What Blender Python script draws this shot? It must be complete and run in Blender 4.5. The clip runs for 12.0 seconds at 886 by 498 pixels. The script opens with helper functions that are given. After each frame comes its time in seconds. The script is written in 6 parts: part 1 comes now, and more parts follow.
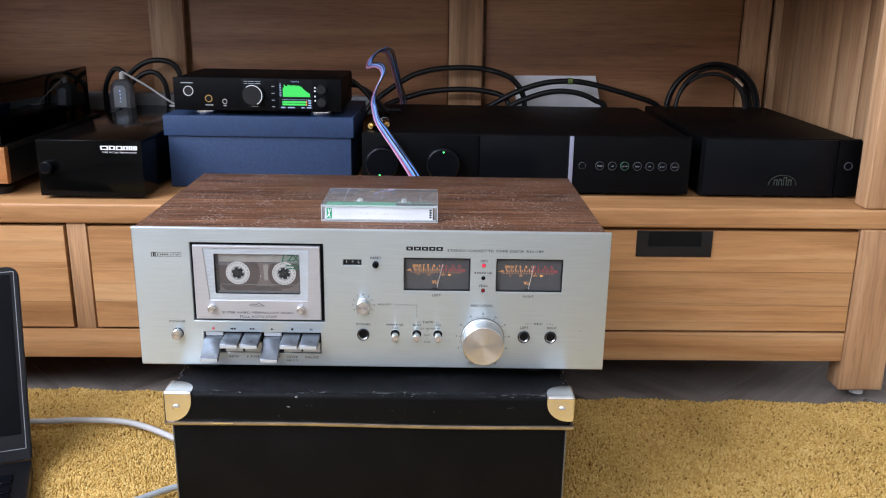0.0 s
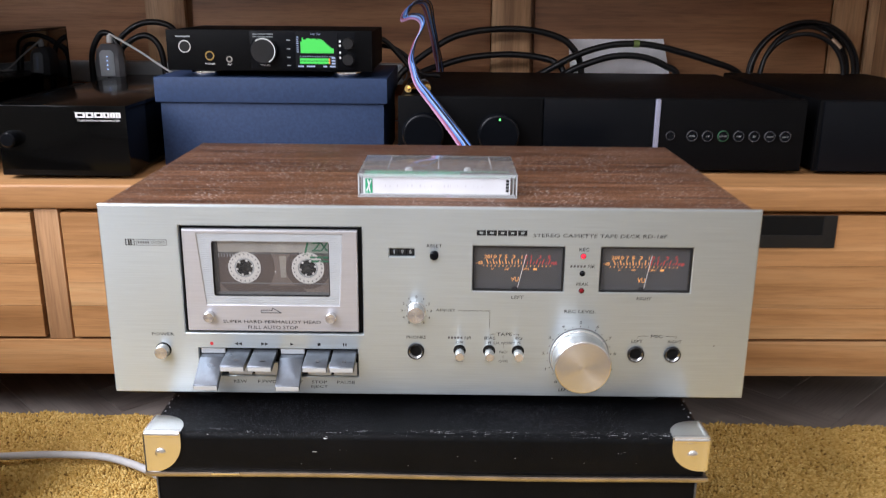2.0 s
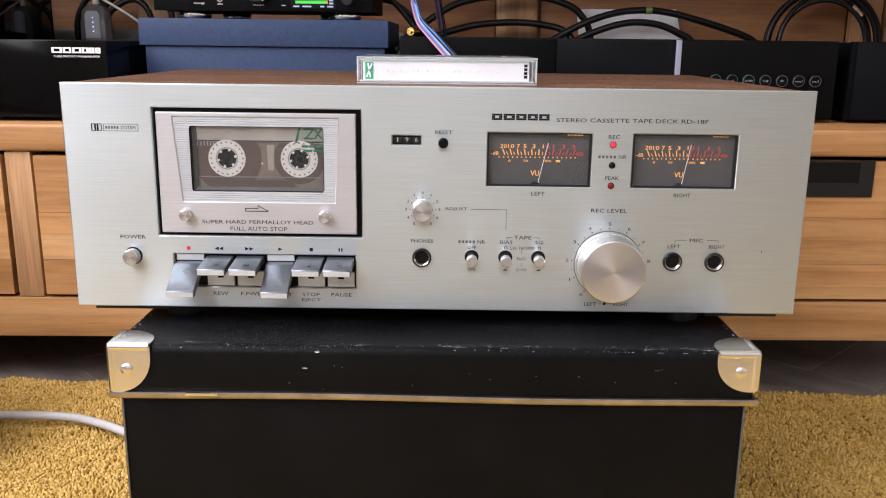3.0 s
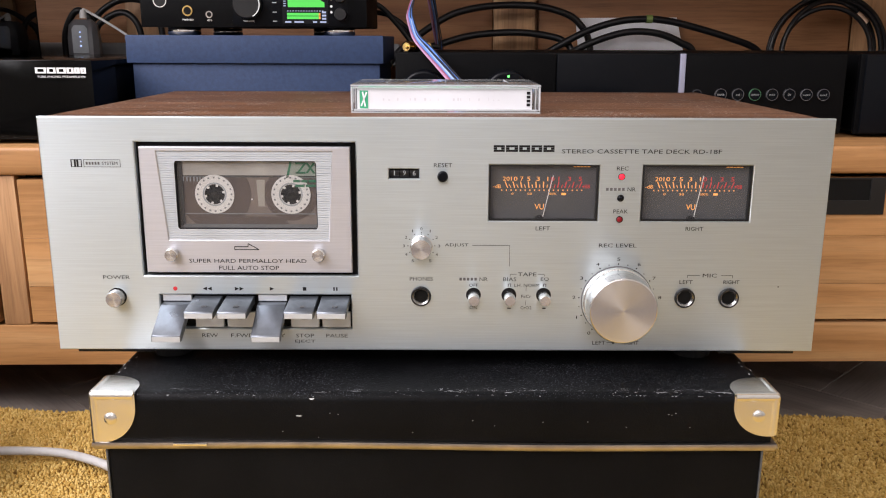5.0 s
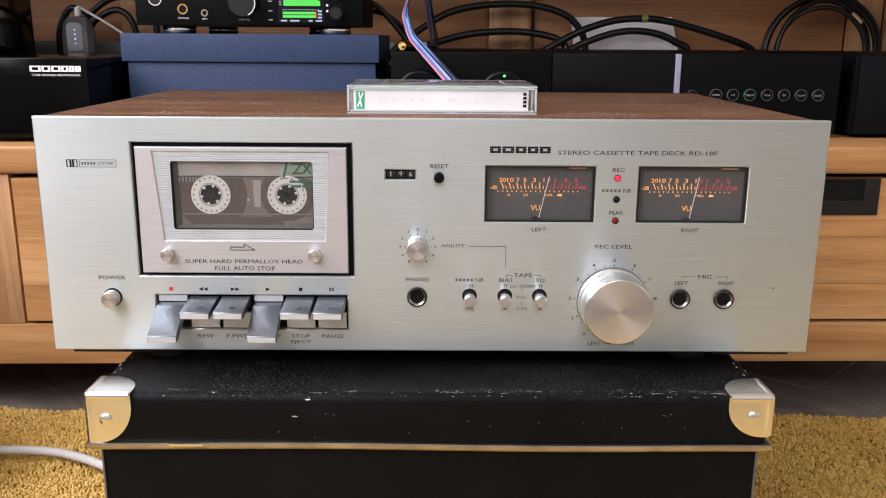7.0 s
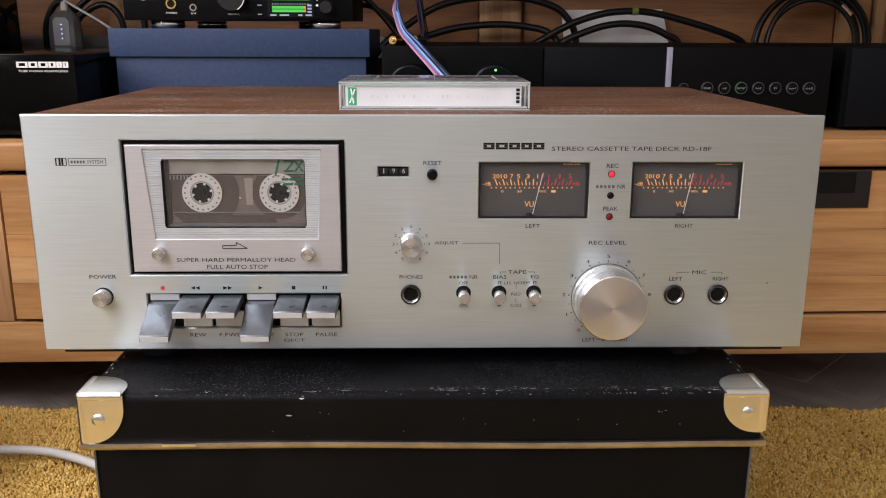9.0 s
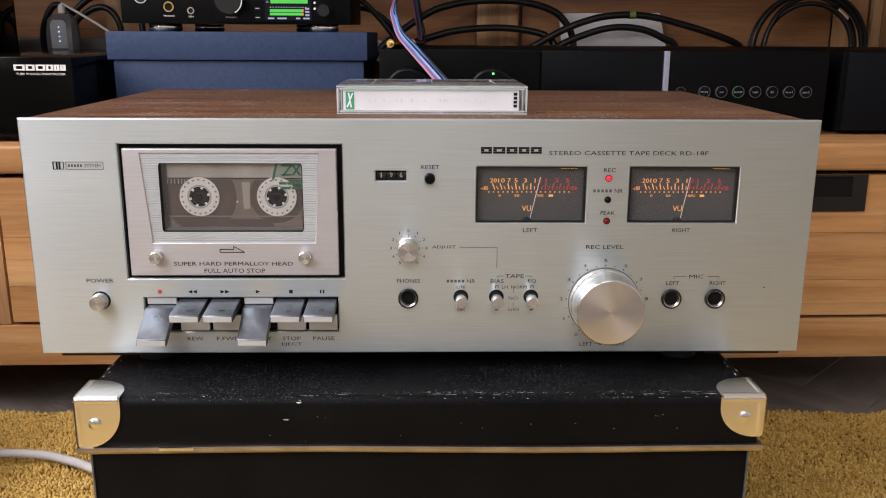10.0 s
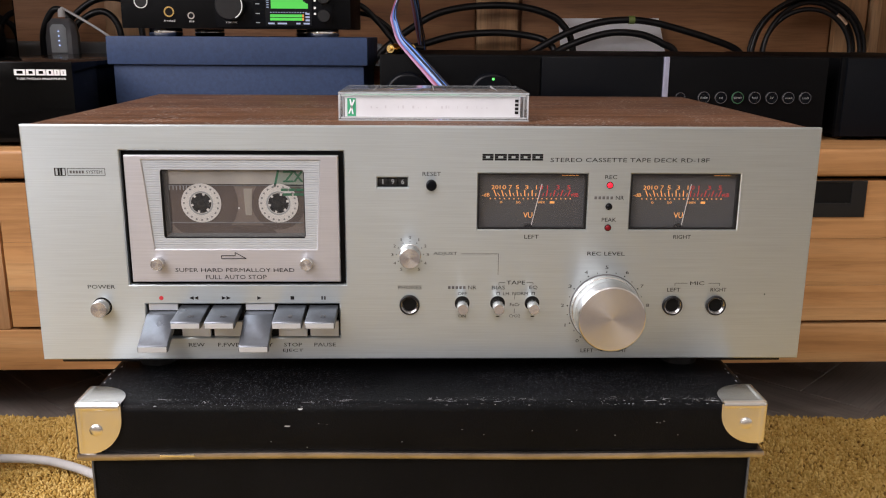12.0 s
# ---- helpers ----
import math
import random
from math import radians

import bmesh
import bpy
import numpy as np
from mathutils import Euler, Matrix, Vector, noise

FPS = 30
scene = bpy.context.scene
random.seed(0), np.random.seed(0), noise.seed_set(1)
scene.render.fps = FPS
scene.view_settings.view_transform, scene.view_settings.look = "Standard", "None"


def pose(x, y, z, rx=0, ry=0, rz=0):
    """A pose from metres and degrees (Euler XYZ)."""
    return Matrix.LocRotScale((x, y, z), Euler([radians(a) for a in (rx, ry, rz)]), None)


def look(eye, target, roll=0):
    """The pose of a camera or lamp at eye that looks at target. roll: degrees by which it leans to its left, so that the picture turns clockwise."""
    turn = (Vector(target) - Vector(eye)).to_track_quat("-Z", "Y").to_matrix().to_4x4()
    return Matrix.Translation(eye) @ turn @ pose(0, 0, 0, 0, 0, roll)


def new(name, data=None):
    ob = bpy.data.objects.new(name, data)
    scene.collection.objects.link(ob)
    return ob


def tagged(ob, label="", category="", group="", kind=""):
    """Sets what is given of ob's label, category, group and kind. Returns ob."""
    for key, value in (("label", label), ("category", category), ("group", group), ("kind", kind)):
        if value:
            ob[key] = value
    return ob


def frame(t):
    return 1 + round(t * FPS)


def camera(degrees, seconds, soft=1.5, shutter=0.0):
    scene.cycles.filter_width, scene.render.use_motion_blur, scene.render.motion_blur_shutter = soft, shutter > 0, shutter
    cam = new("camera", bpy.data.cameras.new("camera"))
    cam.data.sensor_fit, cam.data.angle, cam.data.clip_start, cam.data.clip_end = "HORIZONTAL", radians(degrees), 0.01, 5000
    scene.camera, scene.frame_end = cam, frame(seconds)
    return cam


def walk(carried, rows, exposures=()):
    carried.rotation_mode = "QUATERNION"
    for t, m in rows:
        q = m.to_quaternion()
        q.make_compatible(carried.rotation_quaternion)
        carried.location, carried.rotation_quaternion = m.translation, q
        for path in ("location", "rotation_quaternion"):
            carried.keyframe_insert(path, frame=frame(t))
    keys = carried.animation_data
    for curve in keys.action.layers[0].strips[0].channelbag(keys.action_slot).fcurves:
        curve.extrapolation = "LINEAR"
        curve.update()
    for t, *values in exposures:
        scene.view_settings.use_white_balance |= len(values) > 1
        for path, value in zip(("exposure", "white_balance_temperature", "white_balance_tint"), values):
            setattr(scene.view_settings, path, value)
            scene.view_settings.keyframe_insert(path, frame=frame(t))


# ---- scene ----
cam = camera(54.2, 12.0, soft=1.1, shutter=0.35)
PATH = [
    (0, (0.059, -0.748, 0.505), (0.072, 1.171, -0.057), 0.9),
    (0.5, (0.061, -0.743, 0.499), (0.078, 1.174, -0.071), 0.6),
    (1, (0.04, -0.711, 0.495), (0.058, 1.205, -0.079), 0.8),
    (1.2, (0.028, -0.6886, 0.491), (0.0454, 1.2278, -0.0826), 0.9),
    (1.5, (0.018, -0.636, 0.475), (0.021, 1.28, -0.101), 0.8),
    (1.8, (0.0116, -0.586, 0.4564), (0.0144, 1.3326, -0.1142), 1),
    (2, (0.012, -0.544, 0.434), (0.002, 1.376, -0.128), 0.5),
    (2.2, (0.0122, -0.5214, 0.3978), (-0.0028, 1.4038, -0.146), 0.1),
    (2.5, (0.011, -0.51, 0.357), (-0.009, 1.426, -0.147), -0.5),
    (2.7, (0.0064, -0.5036, 0.3368), (-0.0018, 1.4388, -0.143), -0.06),
    (3, (0.005, -0.499, 0.328), (0.001, 1.445, -0.14), 0.7),
    (3.2, (0.005, -0.494, 0.329), (0.004, 1.451, -0.138), 1.2),
    (5, (0.003, -0.469, 0.343), (0.006, 1.475, -0.126), 0.2),
    (5.5, (0.003, -0.469, 0.344), (0.011, 1.475, -0.126), 0.4),
    (6, (0.003, -0.47, 0.344), (0.018, 1.474, -0.126), 0.5),
    (6.5, (0.003, -0.469, 0.345), (0.017, 1.475, -0.124), 0.5),
    (7, (0.002, -0.469, 0.345), (0.018, 1.474, -0.13), 0.4),
    (9, (0.0, -0.466, 0.347), (0.039, 1.472, -0.145), 0.2),
    (9.5, (0.0, -0.466, 0.347), (0.043, 1.472, -0.145), 0.3),
    (10, (0.0, -0.466, 0.348), (0.045, 1.474, -0.139), 0.3),
    (10.5, (-0.001, -0.466, 0.348), (0.043, 1.474, -0.133), 0.3),
    (11, (-0.002, -0.466, 0.35), (0.044, 1.476, -0.126), 0.4),
    (11.5, (-0.002, -0.466, 0.349), (0.048, 1.475, -0.129), 0.4),
    (12, (-0.002, -0.466, 0.35), (0.048, 1.475, -0.13), 0.4),
]
EXPOSURES = [(0, 0.02, 5800, 10), (1.5, 0.0, 5980, 11), (3, 0.10, 6650, 15), (5, 0.06, 6750, 15), (7, 0.04, 6750, 15), (9, -0.33, 6880, 15), (12, -0.28, 6880, 15)]
walk(cam, [(t, look(eye, target, roll)) for t, eye, target, roll in PATH], EXPOSURES)

# ---- light ----
world = bpy.data.worlds.new("sky")
scene.world = world
world.use_nodes = True
wn = world.node_tree
sky = wn.nodes.new("ShaderNodeTexSky")
sky.sky_type, sky.sun_disc = "NISHITA", False
sky.sun_elevation, sky.sun_rotation = radians(35), radians(200)
wn.links.new(sky.outputs[0], wn.nodes["Background"].inputs[0])
wn.nodes["Background"].inputs[1].default_value = 0.1


def area(name, eye, target, sx, sy, power, colour):
    lamp = bpy.data.lights.new(name, "AREA")
    lamp.shape, lamp.size, lamp.size_y, lamp.energy, lamp.color = "RECTANGLE", sx, sy, power, colour
    ob = new(name, lamp)
    ob.matrix_world = look(eye, target)
    return ob


# daylight of the side window, and a fill lamp added at the rear
area("daylight_side", (-1.10, -0.74, 1.35), (0.0, -0.60, 0.85), 1.5, 1.5, 77, (0.94, 0.935, 0.98))
area("fill_rear", (-0.3, -2.37, 1.95), (-0.3, 0.0, 1.55), 1.7, 0.75, 20, (0.94, 0.94, 1.0))


# ---- materials ----
def ramp(nt, stops):
    r = nt.nodes.new("ShaderNodeValToRGB")
    el = r.color_ramp.elements
    while len(el) < len(stops):
        el.new(0.5)
    for e, (p, c) in zip(el, stops):
        e.position, e.color = p, (*c, 1) if len(c) == 3 else c
    return r


def base_mat(name):
    m = bpy.data.materials.new(name)
    m.use_nodes = True
    nt = m.node_tree
    return m, nt, nt.nodes["Principled BSDF"]


def coords(nt, scale, kind="Object", rot=(0, 0, 0)):
    tc = nt.nodes.new("ShaderNodeTexCoord")
    mp = nt.nodes.new("ShaderNodeMapping")
    mp.inputs["Scale"].default_value = scale
    mp.inputs["Rotation"].default_value = rot
    nt.links.new(tc.outputs[kind], mp.inputs[0])
    return mp.outputs[0]


def noise_tex(nt, vec, scale, detail=4.0, rough=0.55, dist=0.0):
    n = nt.nodes.new("ShaderNodeTexNoise")
    n.inputs["Scale"].default_value, n.inputs["Detail"].default_value = scale, detail
    n.inputs["Roughness"].default_value, n.inputs["Distortion"].default_value = rough, dist
    nt.links.new(vec, n.inputs["Vector"])
    return n.outputs["Fac"]


def mixc(nt, fac, a, b, mode="MIX"):
    n = nt.nodes.new("ShaderNodeMix")
    n.data_type, n.blend_type = "RGBA", mode
    for sock, v in ((n.inputs["Factor"], fac), (n.inputs["A"], a), (n.inputs["B"], b)):
        if isinstance(v, (int, float)):
            sock.default_value = v
        elif isinstance(v, tuple):
            sock.default_value = (*v, 1)
        else:
            nt.links.new(v, sock)
    return n.outputs["Result"]


def bump(nt, bsdf, height, strength, distance):
    b = nt.nodes.new("ShaderNodeBump")
    b.inputs["Strength"].default_value, b.inputs["Distance"].default_value = strength, distance
    nt.links.new(height, b.inputs["Height"])
    nt.links.new(b.outputs[0], bsdf.inputs["Normal"])


def plain(name, colour, rough=0.5, metal=0.0, grain=0.06, scale=60.0, relief=0.0, coat=0.0, spec=0.5):
    """A painted or moulded surface with a slight unevenness."""
    m, nt, b = base_mat(name)
    v = coords(nt, (1, 1, 1))
    f = noise_tex(nt, v, scale, 5)
    dark = tuple(c * (1 - 3 * grain) for c in colour)
    light = tuple(min(1, c * (1 + 3 * grain)) for c in colour)
    r = ramp(nt, [(0.3, dark), (0.7, light)])
    nt.links.new(f, r.inputs[0])
    nt.links.new(r.outputs[0], b.inputs["Base Color"])
    f2 = noise_tex(nt, v, scale * 0.15, 3)
    mr = nt.nodes.new("ShaderNodeMapRange")
    mr.inputs["To Min"].default_value, mr.inputs["To Max"].default_value = max(0.02, rough - 0.07), min(1, rough + 0.07)
    nt.links.new(f2, mr.inputs[0])
    nt.links.new(mr.outputs[0], b.inputs["Roughness"])
    b.inputs["Metallic"].default_value = metal
    b.inputs["Coat Weight"].default_value = coat
    b.inputs["Specular IOR Level"].default_value = spec
    if relief:
        bump(nt, b, f, 0.6, relief)
    return m


def wood(name, dark, mid, light, axis="X", rough=0.45, scale=1.1, pore=0.2, spec=0.4, figure=2.2, run=0.05, blend=0.26, spread=0.17, tones=(0.86, 1.12), lines=0.0):
    """Timber with its grain along one axis: broad figure, growth lines, fine streaks and pores."""
    m, nt, b = base_mat(name)
    stretch = {"X": (run, 1, 1), "Y": (1, run, 1), "Z": (1, 1, run)}[axis]
    v = coords(nt, tuple(scale * k for k in stretch))
    info = nt.nodes.new("ShaderNodeObjectInfo")
    add = nt.nodes.new("ShaderNodeVectorMath")
    add.operation = "MULTIPLY_ADD"
    nt.links.new(info.outputs["Random"], add.inputs[0])
    add.inputs[1].default_value = (7.3, 5.1, 3.7)
    nt.links.new(v, add.inputs[2])
    v = add.outputs[0]
    broad = noise_tex(nt, v, 9, 3, 0.5, figure)
    streak = noise_tex(nt, v, 75, 6, 0.65, 0.8)
    fine = noise_tex(nt, v, 420, 3, 0.6)
    r = ramp(nt, [(0.5 - spread, dark), (0.50, mid), (0.5 + spread, light)])
    mixf = nt.nodes.new("ShaderNodeMix")
    mixf.inputs[0].default_value = blend
    nt.links.new(broad, mixf.inputs[2])
    nt.links.new(streak, mixf.inputs[3])
    nt.links.new(mixf.outputs[0], r.inputs[0])
    pr = ramp(nt, [(0.36, (1 - pore, 1 - pore, 1 - pore)), (0.52, (1, 1, 1))])
    nt.links.new(fine, pr.inputs[0])
    tone = nt.nodes.new("ShaderNodeMapRange")
    tone.inputs["To Min"].default_value, tone.inputs["To Max"].default_value = tones
    nt.links.new(info.outputs["Random"], tone.inputs[0])
    hsv = nt.nodes.new("ShaderNodeHueSaturation")
    nt.links.new(tone.outputs[0], hsv.inputs["Value"])
    tinted = mixc(nt, 1.0, r.outputs[0], pr.outputs[0], "MULTIPLY")
    if lines:
        wave = nt.nodes.new("ShaderNodeTexWave")
        wave.wave_type, wave.bands_direction, wave.wave_profile = "BANDS", "Y" if axis == "Z" else "Z", "SAW"
        wave.inputs["Scale"].default_value, wave.inputs["Distortion"].default_value = 16.0, 9.0
        wave.inputs["Detail"].default_value, wave.inputs["Detail Scale"].default_value = 3.0, 0.7
        nt.links.new(v, wave.inputs["Vector"])
        wr = ramp(nt, [(0.0, (1, 1, 1)), (0.72, (1, 1, 1)), (0.96, (1 - lines, 1 - 1.15 * lines, 1 - 1.3 * lines))])
        nt.links.new(wave.outputs["Fac"], wr.inputs[0])
        tinted = mixc(nt, 1.0, tinted, wr.outputs[0], "MULTIPLY")
    nt.links.new(tinted, hsv.inputs["Color"])
    nt.links.new(hsv.outputs[0], b.inputs["Base Color"])
    b.inputs["Roughness"].default_value = rough
    b.inputs["Specular IOR Level"].default_value = spec
    bump(nt, b, mixf.outputs[0], 0.25, 0.0006)
    return m


def brushed(name, colour, rough, metal=0.85, aniso=0.7, axis="X", lines=(24, 1700, 1700)):
    m, nt, b = base_mat(name)
    v = coords(nt, lines)
    f = noise_tex(nt, v, 1.0, 3, 0.6)
    w = noise_tex(nt, coords(nt, (1, 1, 1)), 14, 4)
    d = tuple(c * 0.88 for c in colour)
    r = ramp(nt, [(0.3, d), (0.7, colour)])
    nt.links.new(f, r.inputs[0])
    nt.links.new(r.outputs[0], b.inputs["Base Color"])
    mr = nt.nodes.new("ShaderNodeMapRange")
    mr.inputs["To Min"].default_value, mr.inputs["To Max"].default_value = rough - 0.05, rough + 0.05
    nt.links.new(w, mr.inputs[0])
    nt.links.new(mr.outputs[0], b.inputs["Roughness"])
    b.inputs["Metallic"].default_value = metal
    b.inputs["Anisotropic"].default_value = aniso
    b.inputs["Anisotropic Rotation"].default_value = 0.25 if axis == "Y" else 0.0
    tg = nt.nodes.new("ShaderNodeTangent")
    tg.direction_type, tg.axis = "RADIAL", axis
    nt.links.new(tg.outputs[0], b.inputs["Tangent"])
    bump(nt, b, f, 0.09, 0.0002)
    return m


def clear(name, tint=(0.9, 0.92, 0.92), gloss=0.12, rough=0.03, haze=0.0):
    """Thin clear plastic or glass."""
    m = bpy.data.materials.new(name)
    m.use_nodes = True
    nt = m.node_tree
    nt.nodes.clear()
    out = nt.nodes.new("ShaderNodeOutputMaterial")
    t = nt.nodes.new("ShaderNodeBsdfTransparent")
    t.inputs[0].default_value = (*tint, 1)
    g = nt.nodes.new("ShaderNodeBsdfGlossy")
    g.inputs["Roughness"].default_value = rough
    lw = nt.nodes.new("ShaderNodeLayerWeight")
    lw.inputs[0].default_value = 0.5
    pw = nt.nodes.new("ShaderNodeMath")
    pw.operation = "POWER"
    pw.inputs[1].default_value = 5.0
    nt.links.new(lw.outputs["Facing"], pw.inputs[0])
    ad = nt.nodes.new("ShaderNodeMath")
    ad.inputs[1].default_value = 0.02 + gloss * 0.2
    nt.links.new(pw.outputs[0], ad.inputs[0])
    mx = nt.nodes.new("ShaderNodeMixShader")
    nt.links.new(ad.outputs[0], mx.inputs[0])
    nt.links.new(t.outputs[0], mx.inputs[1])
    nt.links.new(g.outputs[0], mx.inputs[2])
    if haze:
        df = nt.nodes.new("ShaderNodeBsdfDiffuse")
        df.inputs[0].default_value = (0.8, 0.82, 0.84, 1)
        m2 = nt.nodes.new("ShaderNodeMixShader")
        m2.inputs[0].default_value = haze
        nt.links.new(mx.outputs[0], m2.inputs[1])
        nt.links.new(df.outputs[0], m2.inputs[2])
        mx = m2
    nt.links.new(mx.outputs[0], out.inputs[0])
    return m


def glow(name, colour, strength, body=(0.05, 0.05, 0.05)):
    m, nt, b = base_mat(name)
    b.inputs["Base Color"].default_value = (*body, 1)
    b.inputs["Emission Color"].default_value = (*colour, 1)
    b.inputs["Emission Strength"].default_value = strength
    b.inputs["Specular IOR Level"].default_value = 0.1
    b.inputs["Roughness"].default_value = 0.4
    return m


TEAK_X = wood("teak_along_x", (0.31, 0.148, 0.054), (0.49, 0.254, 0.102), (0.58, 0.348, 0.165), "X", scale=0.9, pore=0.12, figure=2.4, run=0.06, blend=0.34, spread=0.135, tones=(0.94, 1.06), lines=0.13)
TEAK_Z = wood("teak_along_z", (0.26, 0.136, 0.066), (0.45, 0.256, 0.127), (0.57, 0.360, 0.198), "Z", scale=0.9, pore=0.20, blend=0.36, spread=0.12, tones=(0.88, 1.10), lines=0.10)
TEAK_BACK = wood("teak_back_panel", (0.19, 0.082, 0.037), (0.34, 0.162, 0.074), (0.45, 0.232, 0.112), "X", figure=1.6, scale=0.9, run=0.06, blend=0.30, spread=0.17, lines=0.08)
VENEER = wood("walnut_veneer", (0.030, 0.012, 0.006), (0.118, 0.051, 0.026), (0.235, 0.115, 0.062), "X", 0.5, 7.5, 0.5, 0.18, 0.3, 0.011, 0.80, 0.085)
CHERRY = wood("orange_plinth_wood", (0.30, 0.11, 0.03), (0.44, 0.18, 0.055), (0.5, 0.23, 0.08), "X")
PARQUET = wood("grey_oak_floor", (0.115, 0.093, 0.082), (0.165, 0.140, 0.125), (0.21, 0.18, 0.162), "X", 0.5, tones=(0.94, 1.05))
ALU = brushed("brushed_aluminium", (0.565, 0.632, 0.662), 0.36, 0.92, 0.86, "X")
DOOR_ALU = brushed("pinkish_brushed_aluminium", (0.535, 0.54, 0.575), 0.42, 0.8, 0.7, "X")
SPUN = brushed("spun_aluminium", (0.78, 0.78, 0.78), 0.25, 1.0, 0.9, "Y", (40, 40, 40))
TURNED = plain("turned_aluminium", (0.82, 0.82, 0.81), 0.24, 1.0, 0.02)
KEY_METAL = plain("grey_key_metal", (0.150, 0.166, 0.190), 0.30, 0.75, 0.04, 220)
BEZEL = plain("silver_plastic", (0.53, 0.57, 0.61), 0.4, 0.4, 0.02)
NICKEL = plain("nickel_plate", (0.74, 0.73, 0.71), 0.27, 1.0, 0.03, 30, 0.0006)
DULL_NICKEL = plain("dull_nickel", (0.30, 0.30, 0.30), 0.22, 1.0, 0.03)
CHROME = plain("chrome", (0.85, 0.85, 0.85), 0.12, 1.0, 0.01)
GOLD = plain("gold_plate", (0.83, 0.58, 0.22), 0.22, 1.0, 0.02)
# near-black, mostly standing for the shade inside gaps, holes and recesses
BLACK = plain("black_gap", (0.006, 0.006, 0.006), 0.7, 0, 0.03, 60, 0, 0, 0.1)
INK = plain("black_ink", (0.012, 0.012, 0.013), 0.6, 0, 0.02, 60, 0, 0, 0.12)
GREY_INK = plain("grey_ink", (0.09, 0.09, 0.095), 0.6, 0, 0.02)
RED_INK = plain("red_ink", (0.5, 0.02, 0.03), 0.5, 0, 0.02)
BLACK_METAL = plain("black_powder_coat", (0.0018, 0.0019, 0.0023), 0.5, 0, 0.05, 600, 0.00015, 0, 0.07)
BLACK_GLOSS = plain("black_gloss_lacquer", (0.002, 0.002, 0.002), 0.14, 0, 0.02, 40, 0, 0, 0.12)
BLACK_ACRYL = plain("black_acrylic", (0.003, 0.0036, 0.005), 0.25, 0, 0.02, 40, 0, 0, 0.12)
BLACK_PLAST = plain("black_plastic", (0.010, 0.010, 0.0105), 0.45, 0, 0.04, 200, 0, 0, 0.25)
RUBBER = plain("black_rubber", (0.016, 0.016, 0.017), 0.5, 0, 0.05, 200)
CABLE_BLACK = plain("black_cable_jacket", (0.008, 0.008, 0.009), 0.38, 0, 0.04, 100, 0, 0, 0.35)
WHITE_PLAST = plain("white_plastic", (0.62, 0.62, 0.61), 0.4, 0, 0.02)
GREY_PLAST = plain("grey_plastic", (0.22, 0.23, 0.24), 0.45, 0, 0.03)
LIGHT_GREY = plain("light_grey_plastic", (0.33, 0.36, 0.38), 0.5, 0, 0.03)
HUB_WHITE = plain("white_hub_plastic", (0.74, 0.735, 0.72), 0.4, 0, 0.02)
WHITE_PRINT = plain("white_print", (0.72, 0.72, 0.72), 0.5, 0, 0.02)
PAPER = plain("white_paper", (0.88, 0.89, 0.93), 0.75, 0, 0.02, 30)
GREEN_PRINT = plain("green_print", (0.03, 0.34, 0.17), 0.5, 0, 0.05)
BLUE_CARD = plain("blue_card", (0.021, 0.041, 0.098), 0.6, 0, 0.05, 300, 0.0002, 0, 0.3)
PLASTER = plain("pale_plaster", (0.66, 0.64, 0.60), 0.85, 0, 0.03, 30)
CEILING = plain("white_ceiling", (0.75, 0.74, 0.71), 0.9, 0, 0.02, 30)
SMOKE = clear("smoked_acrylic", (0.07, 0.065, 0.065), 0.1, 0.04)
CLEAR = clear("clear_polystyrene", (0.97, 0.98, 0.98), 0.0, 0.05, 0.05)
# whitened to paint in the light that clear plastic edges catch
CLEAR_EDGE = clear("brightened_polystyrene_edge", (0.95, 0.97, 0.97), 0.4, 0.12, 0.34)
PANE = clear("window_glass", (0.95, 0.96, 0.96), 0.05, 0.0)
METER_GLASS = clear("meter_glass", (0.93, 0.93, 0.93), 0.02, 0.02, 0.010)
# a little white mixed in imitates the glass's veiling haze
DOOR_GLASS = clear("hazed_door_window", (0.90, 0.90, 0.90), 0.05, 0.04, 0.014)
TAPE_SHELL = plain("smoky_tape_shell", (0.21, 0.17, 0.15), 0.3, 0, 0.04)
TAPE_BROWN = plain("brown_tape", (0.105, 0.080, 0.070), 0.3, 0, 0.04)
TAPE_WINDOW = plain("beige_tape_window", (0.37, 0.35, 0.31), 0.4, 0, 0.03)
DIAL = plain("charcoal_dial", (0.062, 0.064, 0.069), 0.7, 0, 0.03)
AMBER = glow("amber_backlit_print", (1.0, 0.42, 0.10), 0.9, (0.6, 0.3, 0.1))
AMBER_RED = glow("red_backlit_print", (0.9, 0.05, 0.05), 0.45, (0.45, 0.05, 0.05))
RED_LED = glow("lit_red_lens", (1.0, 0.02, 0.05), 1.3, (0.5, 0.02, 0.03))
RED_LED_DIM = glow("dim_red_lens", (0.6, 0.02, 0.03), 0.06, (0.14, 0.008, 0.012))
GREEN_LED = glow("lit_green_lens", (0.1, 1.0, 0.15), 3.0)
BLUE_LED = glow("lit_blue_lens", (0.35, 0.5, 1.0), 3.0)
SCREEN_GREEN = glow("green_screen_bars", (0.05, 0.85, 0.08), 0.9)
SCREEN_DARK = glow("dark_screen", (0.01, 0.012, 0.02), 0.3, (0.004, 0.004, 0.004))
SCREEN_BLUE = glow("pale_blue_screen_text", (0.5, 0.6, 0.9), 0.8)
SCREEN_ORANGE = glow("orange_screen_bar", (1.0, 0.4, 0.05), 0.9)
DIM_GREEN = plain("dark_green_enamel", (0.03, 0.10, 0.05), 0.4, 0, 0.02)
